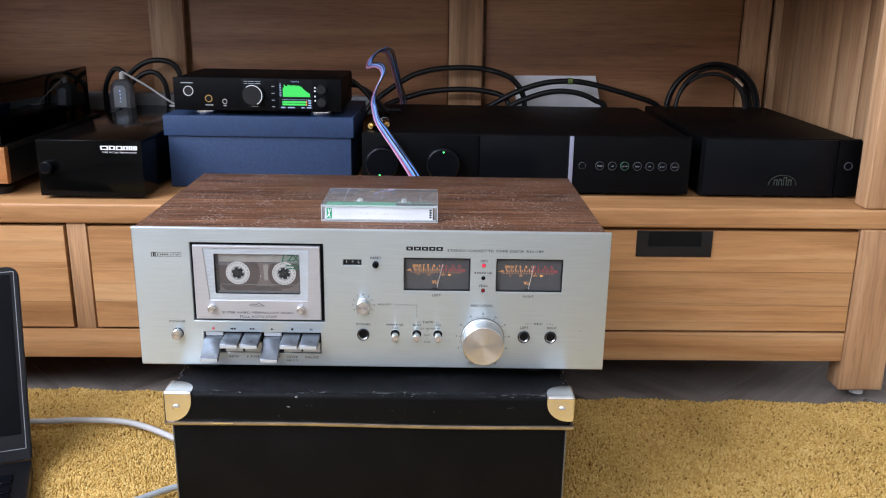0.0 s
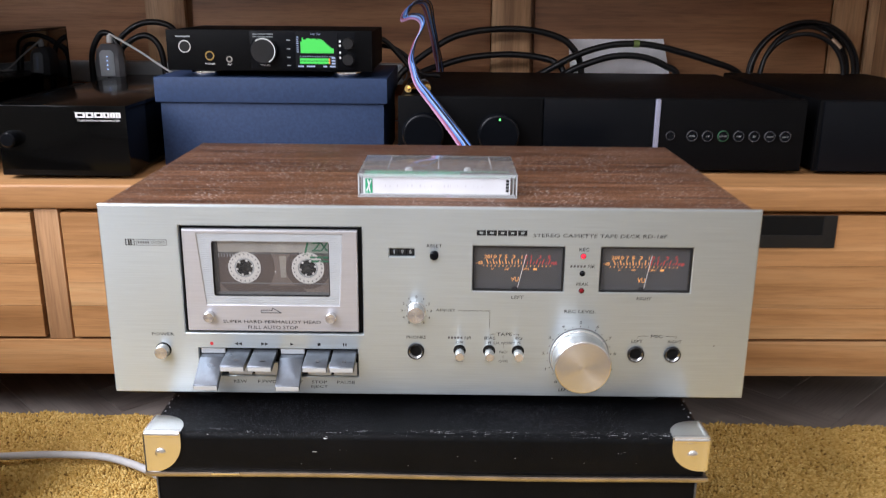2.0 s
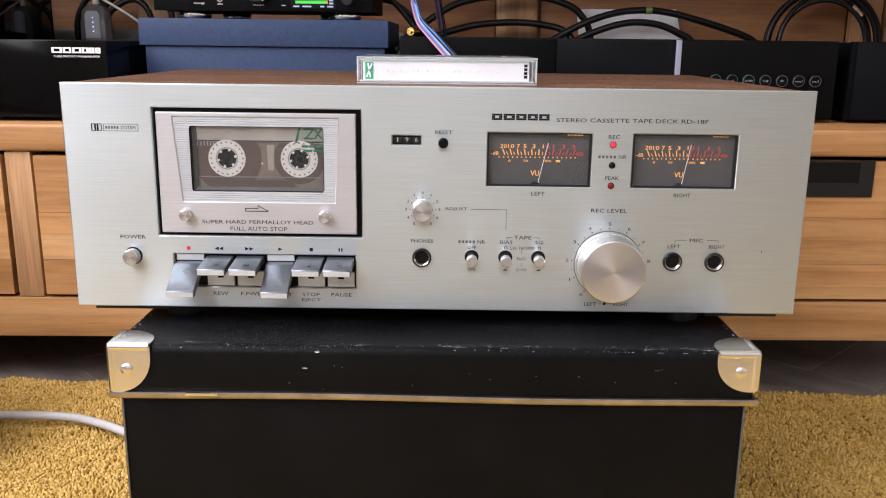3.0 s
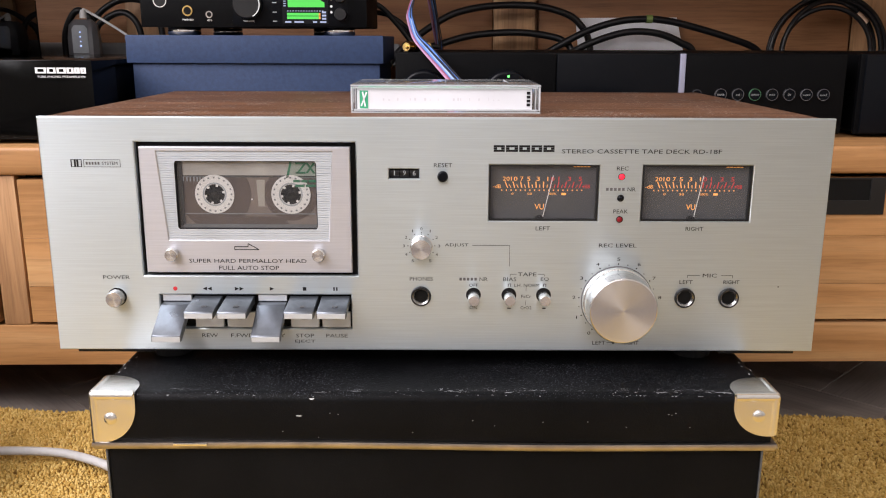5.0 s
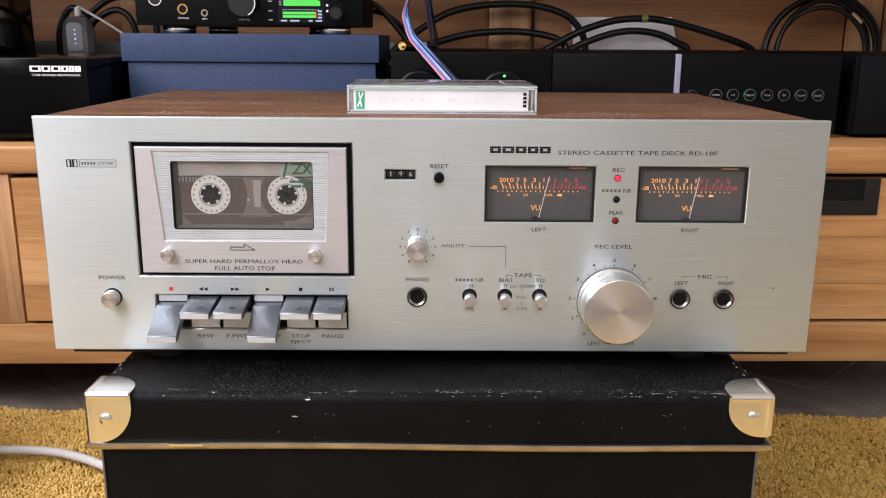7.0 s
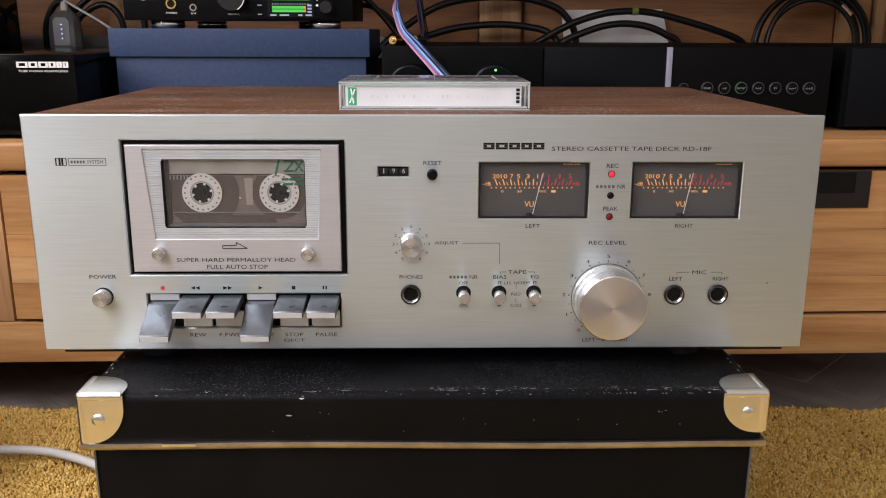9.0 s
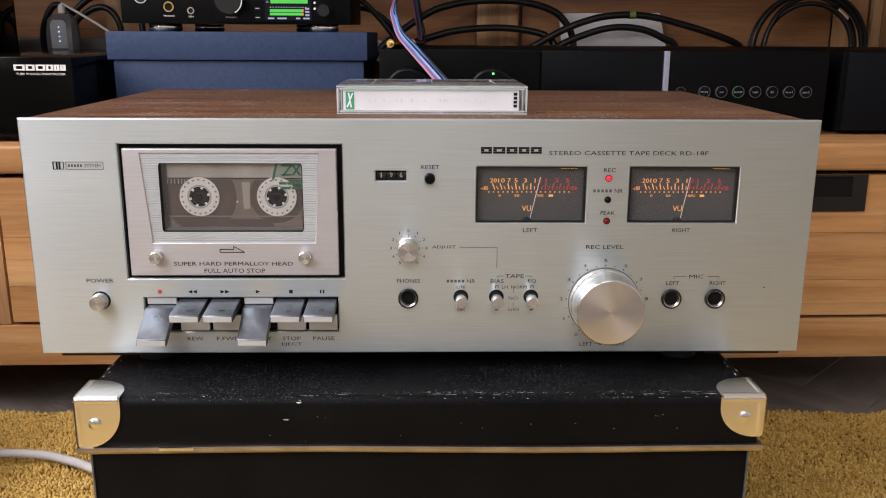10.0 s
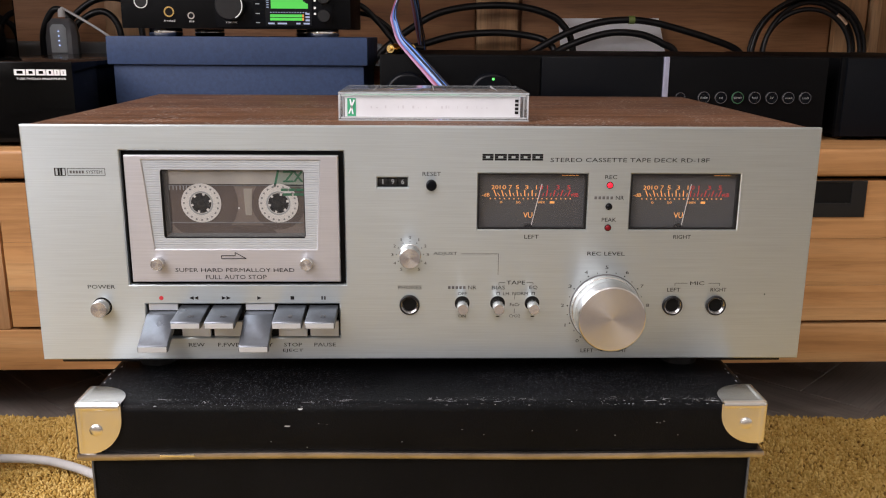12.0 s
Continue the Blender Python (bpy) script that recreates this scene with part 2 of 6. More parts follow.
LAPTOP = plain("black_laptop_plastic", (0.006, 0.0065, 0.008), 0.4, 0, 0.05, 300, 0.0001, 0, 0.15)
LAPTOP_SCREEN = plain("switched_off_screen", (0.003, 0.0035, 0.005), 0.2, 0, 0.02, 40, 0, 0, 0.12)
WIRES = [plain(n, c, 0.4, 0, 0.03) for n, c in (("blue_wire", (0.10, 0.24, 0.62)), ("red_wire", (0.30, 0.09, 0.15)), ("pale_blue_wire", (0.34, 0.47, 0.75)), ("dark_wire", (0.02, 0.02, 0.03)), ("pink_wire", (0.44, 0.24, 0.38)))]


def leatherette():
    """Black textured covering of the storage case, with dust and pale scuffs."""
    m, nt, b = base_mat("black_leatherette")
    v = coords(nt, (1, 1, 1))
    grainy = noise_tex(nt, v, 900, 3, 0.6)
    big = noise_tex(nt, v, 25, 4)
    dust = noise_tex(nt, v, 1700, 2, 0.5)
    patch = noise_tex(nt, v, 9, 3)
    d = ramp(nt, [(0.62, (0, 0, 0)), (0.74, (1, 1, 1))])
    nt.links.new(dust, d.inputs[0])
    pr = ramp(nt, [(0.35, (0.15, 0.15, 0.15)), (0.65, (0.8, 0.8, 0.8))])
    nt.links.new(patch, pr.inputs[0])
    geo = nt.nodes.new("ShaderNodeNewGeometry")
    sep = nt.nodes.new("ShaderNodeSeparateXYZ")
    nt.links.new(geo.outputs["Normal"], sep.inputs[0])
    lie = nt.nodes.new("ShaderNodeMapRange")
    lie.inputs["From Min"].default_value, lie.inputs["From Max"].default_value = 0.3, 0.9
    lie.inputs["To Min"].default_value = 0.04
    nt.links.new(sep.outputs["Z"], lie.inputs[0])
    f = mixc(nt, 1.0, mixc(nt, 1.0, d.outputs[0], pr.outputs[0], "MULTIPLY"), lie.outputs[0], "MULTIPLY")
    r = ramp(nt, [(0.3, (0.0022, 0.0024, 0.0028)), (0.7, (0.0042, 0.0043, 0.0048))])
    nt.links.new(big, r.inputs[0])
    nt.links.new(mixc(nt, f, r.outputs[0], (0.30, 0.32, 0.37)), b.inputs["Base Color"])
    b.inputs["Roughness"].default_value = 0.5
    b.inputs["Specular IOR Level"].default_value = 0.08
    bump(nt, b, grainy, 0.5, 0.0004)
    return m


def carpet(name):
    m, nt, b = base_mat(name)
    geo = nt.nodes.new("ShaderNodeNewGeometry")
    # random wool tones; the darkest few also imitate shade between tufts
    r = ramp(nt, [(0.0, (0.20, 0.11, 0.028)), (0.09, (0.48, 0.30, 0.078)), (0.5, (0.60, 0.395, 0.118)), (1.0, (0.74, 0.53, 0.20))])
    nt.links.new(geo.outputs["Random Per Island"], r.inputs[0])
    f = noise_tex(nt, coords(nt, (1, 1, 1)), 7, 4)
    r2 = ramp(nt, [(0.3, (0.78, 0.76, 0.7)), (0.7, (1, 1, 1))])
    nt.links.new(f, r2.inputs[0])
    nt.links.new(mixc(nt, 1.0, r.outputs[0], r2.outputs[0], "MULTIPLY"), b.inputs["Base Color"])
    b.inputs["Roughness"].default_value = 0.95
    b.inputs["Specular IOR Level"].default_value = 0.15
    fib = noise_tex(nt, coords(nt, (1, 1, 1)), 900, 3)
    bump(nt, b, fib, 0.5, 0.001)
    return m


LEATHER = leatherette()
CARPET = carpet("mustard_wool")


def dusty(mat):
    """Adds sparse pale dust to a finished wood."""
    nt = mat.node_tree
    b = nt.nodes["Principled BSDF"]
    src = b.inputs["Base Color"].links[0].from_socket
    v = coords(nt, (1, 1, 1))
    d = ramp(nt, [(0.60, (0, 0, 0)), (0.72, (0.9, 0.9, 0.9))])
    nt.links.new(noise_tex(nt, coords(nt, (420, 800, 800)), 1.0, 2, 0.5), d.inputs[0])
    heap = ramp(nt, [(0.38, (0.12, 0.12, 0.12)), (0.60, (1, 1, 1))])
    nt.links.new(noise_tex(nt, v, 28, 4, 0.6), heap.inputs[0])
    nt.links.new(mixc(nt, mixc(nt, 1.0, d.outputs[0], heap.outputs[0], "MULTIPLY"), src, (0.58, 0.55, 0.53)), b.inputs["Base Color"])


dusty(VENEER)


# ---- building helpers ----
def link(name, bm, mat, parent=None, smooth=False):
    me = bpy.data.meshes.new(name)
    bm.normal_update()
    if smooth:
        for f in bm.faces:
            f.smooth = True
        for e in bm.edges:
            if len(e.link_faces) == 2 and e.calc_face_angle(0) > 0.7:
                e.smooth = False
    bm.to_mesh(me)
    bm.free()
    me.materials.append(mat)
    ob = new(name, me)
    if parent:
        ob.parent = parent
    return ob


def part(name, bm, mat, parent, label="", smooth=True):
    ob = link(name, bm, mat, parent, smooth)
    return tagged(ob, label) if label else ob


def thing(name, label, category, group="", kind=""):
    return tagged(new(name), label, category, group, kind)


def box(x0, x1, y0, y1, z0, z1, r=0.0, seg=2):
    bm = bmesh.new()
    add_box(bm, x0, x1, y0, y1, z0, z1)
    if r:
        bmesh.ops.bevel(bm, geom=bm.edges[:], offset=r, segments=seg, affect="EDGES", profile=0.6)
    return bm


def add_box(bm, x0, x1, y0, y1, z0, z1):
    v = [bm.verts.new((x, y, z)) for z in (z0, z1) for y in (y0, y1) for x in (x0, x1)]
    for q in ((0, 2, 3, 1), (4, 5, 7, 6), (0, 1, 5, 4), (2, 6, 7, 3), (0, 4, 6, 2), (1, 3, 7, 5)):
        bm.faces.new([v[k] for k in q])


def lathe(profile, at, axis="Y", n=40):
    """Turns (radius, height) pairs round an axis; along Y the height runs towards the viewer's side, -y."""
    bm = bmesh.new()
    rings = []
    if profile[-1][0] == 0 and profile[-2][1] == profile[-1][1]:
        # an inner ring keeps the end face flat up to its rim
        profile = profile[:-1] + [(0.97 * profile[-2][0], profile[-1][1]), profile[-1]]
    for r, h in profile:
        ring = []
        for k in range(1 if r == 0 else n):
            a = 2 * math.pi * k / n
            u, w = r * math.cos(a), r * math.sin(a)
            p = (u, -h, w) if axis == "Y" else (u, w, h) if axis == "Z" else (h, u, w)
            ring.append(bm.verts.new(Vector(p) + Vector(at)))
        rings.append(ring)
    for a, b in zip(rings, rings[1:]):
        m = max(len(a), len(b))
        for k in range(m):
            q = [a[k % len(a)], a[(k + 1) % len(a)], b[(k + 1) % len(b)], b[k % len(b)]]
            q = list(dict.fromkeys(q))
            if len(q) > 2:
                bm.faces.new(q)
    bmesh.ops.recalc_face_normals(bm, faces=bm.faces[:])
    return bm


def spline(points, n=8):
    """A smooth line through the points."""
    p = [Vector(q) for q in points]
    p = [2 * p[0] - p[1], *p, 2 * p[-1] - p[-2]]
    out = []
    for i in range(1, len(p) - 2):
        for k in range(n):
            t = k / n
            a, b, c, d = p[i - 1], p[i], p[i + 1], p[i + 2]
            out.append(0.5 * ((2 * b) + (c - a) * t + (2 * a - 5 * b + 4 * c - d) * t * t + (3 * b - a - 3 * c + d) * t ** 3))
    return [*out, p[-2]]


def tube(points, r, sides=10, n=8):
    line = spline(points, n)
    bm = bmesh.new()
    rings = []
    side = Vector((0.31, 0.17, 0.93)).normalized()
    for i, p in enumerate(line):
        way = (line[min(i + 1, len(line) - 1)] - line[max(i - 1, 0)]).normalized()
        side = (side - way * side.dot(way)).normalized()
        up = way.cross(side)
        rings.append([bm.verts.new(p + r * (math.cos(a) * side + math.sin(a) * up)) for a in [2 * math.pi * k / sides for k in range(sides)]])
    for a, b in zip(rings, rings[1:]):
        for k in range(sides):
            bm.faces.new((a[k], a[(k + 1) % sides], b[(k + 1) % sides], b[k]))
    bm.faces.new(rings[0][::-1])
    bm.faces.new(rings[-1])
    return bm


def plate(x0, x1, z0, z1, y0, y1, holes, r=0.0005):
    """An upright plate with rectangular openings cut through it; front at y0."""
    xs = sorted({x0, x1, *[h[0] for h in holes], *[h[1] for h in holes]})
    zs = sorted({z0, z1, *[h[2] for h in holes], *[h[3] for h in holes]})
    def full(i, j):
        if not (0 <= i < len(xs) - 1 and 0 <= j < len(zs) - 1):
            return False
        cx, cz = (xs[i] + xs[i + 1]) / 2, (zs[j] + zs[j + 1]) / 2
        return not any(h[0] < cx < h[1] and h[2] < cz < h[3] for h in holes)
    bm = bmesh.new()
    vs = {}
    def v(i, j, y):
        if (i, j, y) not in vs:
            vs[i, j, y] = bm.verts.new((xs[i], y, zs[j]))
        return vs[i, j, y]
    for i in range(len(xs) - 1):
        for j in range(len(zs) - 1):
            if not full(i, j):
                continue
            bm.faces.new((v(i, j, y0), v(i + 1, j, y0), v(i + 1, j + 1, y0), v(i, j + 1, y0)))
            bm.faces.new((v(i, j, y1), v(i, j + 1, y1), v(i + 1, j + 1, y1), v(i + 1, j, y1)))
            for di, dj, a, b in ((-1, 0, (i, j), (i, j + 1)), (1, 0, (i + 1, j + 1), (i + 1, j)), (0, -1, (i + 1, j), (i, j)), (0, 1, (i, j + 1), (i + 1, j + 1))):
                if not full(i + di, j + dj):
                    bm.faces.new((v(*a, y0), v(*b, y0), v(*b, y1), v(*a, y1)))
    bmesh.ops.recalc_face_normals(bm, faces=bm.faces[:])
    if r:
        sharp = [e for e in bm.edges if e.calc_face_angle(0) > 1.2 and all(abs(w.co.y - y0) < 1e-6 for w in e.verts)]
        bmesh.ops.bevel(bm, geom=sharp, offset=r, segments=1, affect="EDGES")
    return bm


def lettering(words, x, z, y, width, height, mat, parent, name="lettering", centre=True, turn=0.0, label=""):
    """Printed words on a surface that faces -y, fitted to a width and a height."""
    cu = bpy.data.curves.new(name, "FONT")
    cu.body, cu.resolution_u = words, 2
    tmp = bpy.data.objects.new(name, cu)
    scene.collection.objects.link(tmp)
    me = bpy.data.meshes.new_from_object(tmp.evaluated_get(bpy.context.evaluated_depsgraph_get()))
    bpy.data.objects.remove(tmp)
    co = np.empty(len(me.vertices) * 3)
    me.vertices.foreach_get("co", co)
    co = co.reshape(-1, 3)
    lo, hi = co.min(0), co.max(0)
    sx, sz = width / max(hi[0] - lo[0], 1e-6), height / max(hi[1] - lo[1], 1e-6)
    u = (co[:, 0] - (lo[0] + hi[0]) / 2) * sx + (0 if centre else width / 2)
    w = (co[:, 1] - (lo[1] + hi[1]) / 2) * sz
    a = radians(turn)
    out = np.stack([x + u * math.cos(a) - w * math.sin(a), np.full(len(u), y), z + u * math.sin(a) + w * math.cos(a)], 1)
    me.vertices.foreach_set("co", out.ravel())
    me.materials.append(mat)
    ob = new(name, me)
    ob.parent = parent
    return tagged(ob, label) if label else ob


def bar(x0, x1, z0, z1, y, mat, parent, name="printed_bar", thick=0.00015):
    return part(name, box(x0, x1, y - thick, y, z0, z1), mat, parent, "", False)


def prism(outline, y0, y1, r=0.0):
    """A flat outline of (x, z) given a thickness from y0 (front) to y1."""
    bm = bmesh.new()
    a = [bm.verts.new((x, y0, z)) for x, z in outline]
    b = [bm.verts.new((x, y1, z)) for x, z in outline]
    bm.faces.new(a)
    bm.faces.new(b[::-1])
    for k in range(len(a)):
        n = (k + 1) % len(a)
        bm.faces.new((a[k], b[k], b[n], a[n]))
    bmesh.ops.recalc_face_normals(bm, faces=bm.faces[:])
    if r:
        bmesh.ops.bevel(bm, geom=bm.edges[:], offset=r, segments=2, affect="EDGES")
    return bm


def ring(x, z, y, r0, r1, h, mat, parent, name="ring", n=32):
    return part(name, lathe([(r0, 0), (r0, h), (r1, h), (r1, 0)], (x, y, z), "Y", n), mat, parent)


def disc(x, z, y, r, h, mat, parent, name="disc", n=24, label=""):
    return part(name, lathe([(r, 0), (r, h * 0.8), (r * 0.9, h), (0, h)], (x, y, z), "Y", n), mat, parent, label)


# ---- room ----
FLOOR = -0.010
X0, X1, Y0, Y1, ZC = -1.12, 2.0, -2.4, 0.83, 2.5
floor = tagged(link("floor", box(X0 - 0.2, X1 + 0.2, Y0 - 0.2, Y1 + 0.2, FLOOR - 0.12, FLOOR - 0.012), PARQUET), "grey-brown oak parquet floor, dull finish", "floor", "", "structure")
ceiling = tagged(link("ceiling", box(X0 - 0.2, X1 + 0.2, Y0 - 0.2, Y1 + 0.2, ZC, ZC + 0.15), CEILING), "plain white painted ceiling of the room", "ceiling", "", "structure")
tagged(link("wall_north", box(X0 - 0.2, X1 + 0.2, Y1, Y1 + 0.2, FLOOR - 0.012, ZC), PLASTER), "plain off-white plaster wall behind the cabinet", "wall", "", "structure")
tagged(link("wall_east", box(X1, X1 + 0.2, Y0 - 0.2, Y1, FLOOR - 0.012, ZC), PLASTER), "plain off-white plaster side wall", "wall", "", "structure")
tagged(link("wall_south", plate(X0 - 0.2, X1, FLOOR - 0.012, ZC, Y0 - 0.2, Y0, [(-1.2, 0.6, 1.5, 2.4)], 0), PLASTER), "off-white plaster wall with a window opening", "wall", "", "structure")
bm = plate(Y0, Y1, FLOOR - 0.012, ZC, 0, 0.2, [(-1.54, 0.06, 0.55, 2.15)], 0)
bmesh.ops.rotate(bm, verts=bm.verts[:], cent=(0, 0, 0), matrix=Matrix.Rotation(radians(90), 3, "Z"))
bmesh.ops.translate(bm, verts=bm.verts[:], vec=(X0, 0, 0))
tagged(link("wall_west", bm, PLASTER), "off-white plaster wall with a window opening", "wall", "", "structure")


def window(name, m, width, height):
    w = thing(name, "white framed window letting in daylight, out of view", "window", "", "structure")
    part("window_frame", plate(-width / 2, width / 2, 0, height, -0.03, 0.03, [(-width / 2 + 0.06, -0.03, 0.06, height - 0.06), (0.03, width / 2 - 0.06, 0.06, height - 0.06)], 0.003), WHITE_PLAST, w)
    for a, b in ((-width / 2 + 0.06, -0.03), (0.03, width / 2 - 0.06)):
        p = part("pane", box(a, b, 0.0, 0.004, 0.06, height - 0.06), PANE, w, "", False)
        p.visible_shadow = False
    part("window_sill", box(-width / 2 - 0.05, width / 2 + 0.05, 0.032, 0.20, -0.03, 0.0, 0.004), WHITE_PLAST, w)
    w.matrix_world = m
    return w


window("window_1", pose(X0 - 0.12, -0.74, 0.55, 0, 0, -90), 1.6, 1.6)
# unseen rear window, added to go with the fill lamp
window("added_window_2", pose(-0.3, Y0 - 0.12, 1.5, 0, 0, 0), 1.8, 0.9)

# ---- rug ----
rug = thing("rug", "mustard yellow tufted wool rug on the floor", "rug")
part("rug_backing", box(-1.1, 1.3, -0.42, 0.288, FLOOR, -0.004, 0.002), CARPET, rug)


def pile():
    """Short curly pile: one small tilted dome for each tuft."""
    rng = np.random.default_rng(4)
    step = 0.0023
    gx, gy = np.meshgrid(np.arange(-0.52, 0.68, step), np.arange(-0.03, 0.306, step))
    n = gx.size
    px = gx.ravel() + rng.uniform(-0.45, 0.45, n) * step
    py = gy.ravel() + rng.uniform(-0.45, 0.45, n) * step
    keep = ~((np.abs(px) < 0.170) & (py > -0.02)) & (py < 0.2955 - 0.012 * px + 0.0016 * np.sin(px * 43) + 0.001 * np.sin(px * 131))
    px, py = px[keep], py[keep]
    n = px.size
    r = rng.uniform(0.0010, 0.0017, n)
    h = rng.uniform(0.0030, 0.0052, n) * (0.8 + 0.35 * np.sin(px * 61 + 2 * np.sin(py * 47)) * np.sin(py * 73 + px * 20))
    lean = rng.uniform(-0.0014, 0.0014, (n, 2))
    k = 5
    ang = rng.uniform(0, 6.28, n)[:, None] + np.arange(k) * 2 * math.pi / k
    squash = rng.uniform(0.6, 1.0, n)[:, None]
    def level(scale, zz, shift):
        return np.stack([px[:, None] + scale * r[:, None] * np.cos(ang) + shift * lean[:, :1], py[:, None] + scale * r[:, None] * squash * np.sin(ang) + shift * lean[:, 1:], np.repeat(zz[:, None], k, 1)], 2)
    base = np.full(n, -0.0045)
    tip = np.stack([px + lean[:, 0], py + lean[:, 1], base + h * 1.1], 1)[:, None, :]
    verts = np.concatenate([level(0.9, base, 0), level(1.0, base + h * 0.65, 0.6), tip], 1).reshape(-1, 3)
    w = 2 * k + 1
    idx = np.array([(j, (j + 1) % k, k + (j + 1) % k, k + j) for j in range(k)])
    cap = np.array([(k + j, k + (j + 1) % k, 2 * k) for j in range(k)])
    first = (np.arange(n) * w)[:, None, None]
    me = bpy.data.meshes.new("tufting")
    me.from_pydata(verts.tolist(), [], (first + idx).reshape(-1, 4).tolist() + (first + cap).reshape(-1, 3).tolist())
    me.polygons.foreach_set("use_smooth", [True] * len(me.polygons))
    me.materials.append(CARPET)
    ob = new("tufting", me)
    ob.parent = rug
    return tagged(ob, "short curly mustard wool pile", kind="stuff")


pile()

# ---- teak cabinet ----
CF, CB = 0.3122, 0.790
SHELF = 0.250
cab = thing("wall_cabinet", "solid teak wall cabinet with drawers and an open shelf", "cabinet")
part("shelf", box(-0.93, 0.655, CF - 0.002, CB - 0.012, 0.2242, SHELF, 0.0035, 3), TEAK_X, cab)
part("bottom_rail", box(-0.885, 0.6005, CF + 0.001, CF + 0.026, 0.0412, 0.0812, 0.002), TEAK_X, cab)
part("bottom_board", box(-0.885, 0.6005, CF + 0.027, CB - 0.02, 0.055, 0.073, 0.001), TEAK_X, cab)
for a, b in ((-0.4095, -0.3850), (0.0865, 0.1115)):
    part("drawer_divider", box(a, b, CF + 0.002, CF + 0.026, 0.0816, 0.2238, 0.0015), TEAK_Z, cab)


def drawer(a, b):
    """A drawer whose front is glued up from three boards."""
    x0, x1, yb = a + 0.0030, b - 0.0034, CF + 0.020
    d = part("drawer", box(x0 + 0.0004, x1 - 0.0004, CF + 0.012, yb, 0.0850, 0.2196, 0.001), TEAK_X, cab)
    for z0, z1 in ((0.0845, 0.1195), (0.1197, 0.1655), (0.1657, 0.2201)):
        part("board", box(x0, x1, CF + 0.0004, CF + 0.0118, z0, z1, 0.0004, 1), TEAK_X, d)
    # coloured black so the slits round the front look shaded
    part("drawer_box", box(a + 0.004, b - 0.004, yb + 0.0005, CB - 0.05, 0.0900, 0.2130, 0.001), BLACK, d, "drawer box blackened for the shade behind the front")
    c = (a + b) / 2 + 0.0055
    h = part("handle", plate(c - 0.0485, c + 0.0485, 0.1862, 0.2206, CF - 0.0014, CF + 0.0003, [(c - 0.0335, c + 0.0345, 0.1995, 0.2206)], 0.0004), BLACK_PLAST, d, "black plastic recessed pull")
    part("handle_recess", box(c - 0.0335, c + 0.0345, CF - 0.0004, CF + 0.0002, 0.1995, 0.2205), BLACK, h, "", False)
    part("handle_lip", box(c - 0.0335, c + 0.0345, CF - 0.0014, CF - 0.0005, 0.2188, 0.2205, 0.0003), BLACK_PLAST, h)


for a, b in ((-0.885, -0.4095), (-0.3850, 0.0865), (0.1115, 0.6025)):
    drawer(a, b)
for x in (0.6010, -0.946):
    part("leg", box(x, x + 0.060, CF - 0.001, CF + 0.034, 0.0, 0.2238, 0.003, 3), TEAK_Z, cab)
    part("glide", lathe([(0.009, 0), (0.009, 0.012), (0, 0.012)], (x + 0.034, CF + 0.017, FLOOR), "Z", 20), WHITE_PLAST, cab)
    part("post", box(x, x + 0.060, CF - 0.001, CF + 0.030, 0.2505, 0.5690, 0.003, 3), TEAK_Z, cab)
for x in (0.608, -0.935):
    part("rear_leg", box(x, x + 0.05, CB - 0.07, CB - 0.02, FLOOR, 0.2238, 0.003), TEAK_Z, cab)
SEAMS = [CF + 0.0305, 0.388, 0.468, 0.548, 0.628, 0.708, CB + 0.006]
for a, b in zip(SEAMS, SEAMS[1:]):
    part("side_plank", box(0.6475, 0.6605, a + 0.0003, b - 0.0003, 0.2505, 0.5690, 0.0010), TEAK_Z, cab)
    part("side_plank", box(-0.940, -0.927, a + 0.0003, b - 0.0003, 0.2505, 0.5690, 0.0010), TEAK_Z, cab)
for a, b in ((-0.4285, -0.3705), (0.0797, 0.1376), (0.5840, 0.6280)):
    part("back_stile", box(a, b, 0.771, 0.7845, 0.2505, 0.5690, 0.002), TEAK_Z, cab)
part("corner_batten", box(0.6340, 0.6470, 0.768, 0.7845, 0.2505, 0.5690, 0.0015), TEAK_Z, cab)
# gap left right of each stile, standing in for the stile's cast shadow
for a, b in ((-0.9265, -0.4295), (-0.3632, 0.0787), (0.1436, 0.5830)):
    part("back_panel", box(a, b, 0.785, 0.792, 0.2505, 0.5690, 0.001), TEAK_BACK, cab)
# backing added to close these shadow gaps
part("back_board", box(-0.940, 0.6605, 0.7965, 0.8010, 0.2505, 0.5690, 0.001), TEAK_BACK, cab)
# out of view; height chosen for the shade it throws on the back
part("top_board", box(-0.955, 0.672, CF - 0.012, 0.802, 0.5700, 0.5940, 0.004), TEAK_X, cab)
cab.matrix_world = Matrix.Translation((0.0027, 0, 0)) @ Matrix.Rotation(radians(0.5), 4, "Z") @ Matrix.Rotation(radians(-0.24), 4, "Y")


def shelf_at(x):
    """The height of the slightly sloping shelf."""
    return SHELF + 0.0042 * x


# ---- storage case under the deck ----
case = thing("storage_case", "black leatherette storage case with nickel corners, scuffed", "storage case")
LX0, LX1, LY0, LY1, LZ0, LZ1 = -0.1845, 0.1835, -0.0365, 0.262, 0.1285, 0.1585
part("lid", box(LX0, LX1, LY0, LY1, LZ0, LZ1, 0.0048, 3), LEATHER, case)
part("body", box(LX0 + 0.0045, LX1 - 0.0045, LY0 + 0.003, LY1 - 0.003, 0.0, LZ0 - 0.0005, 0.0015), LEATHER, case)

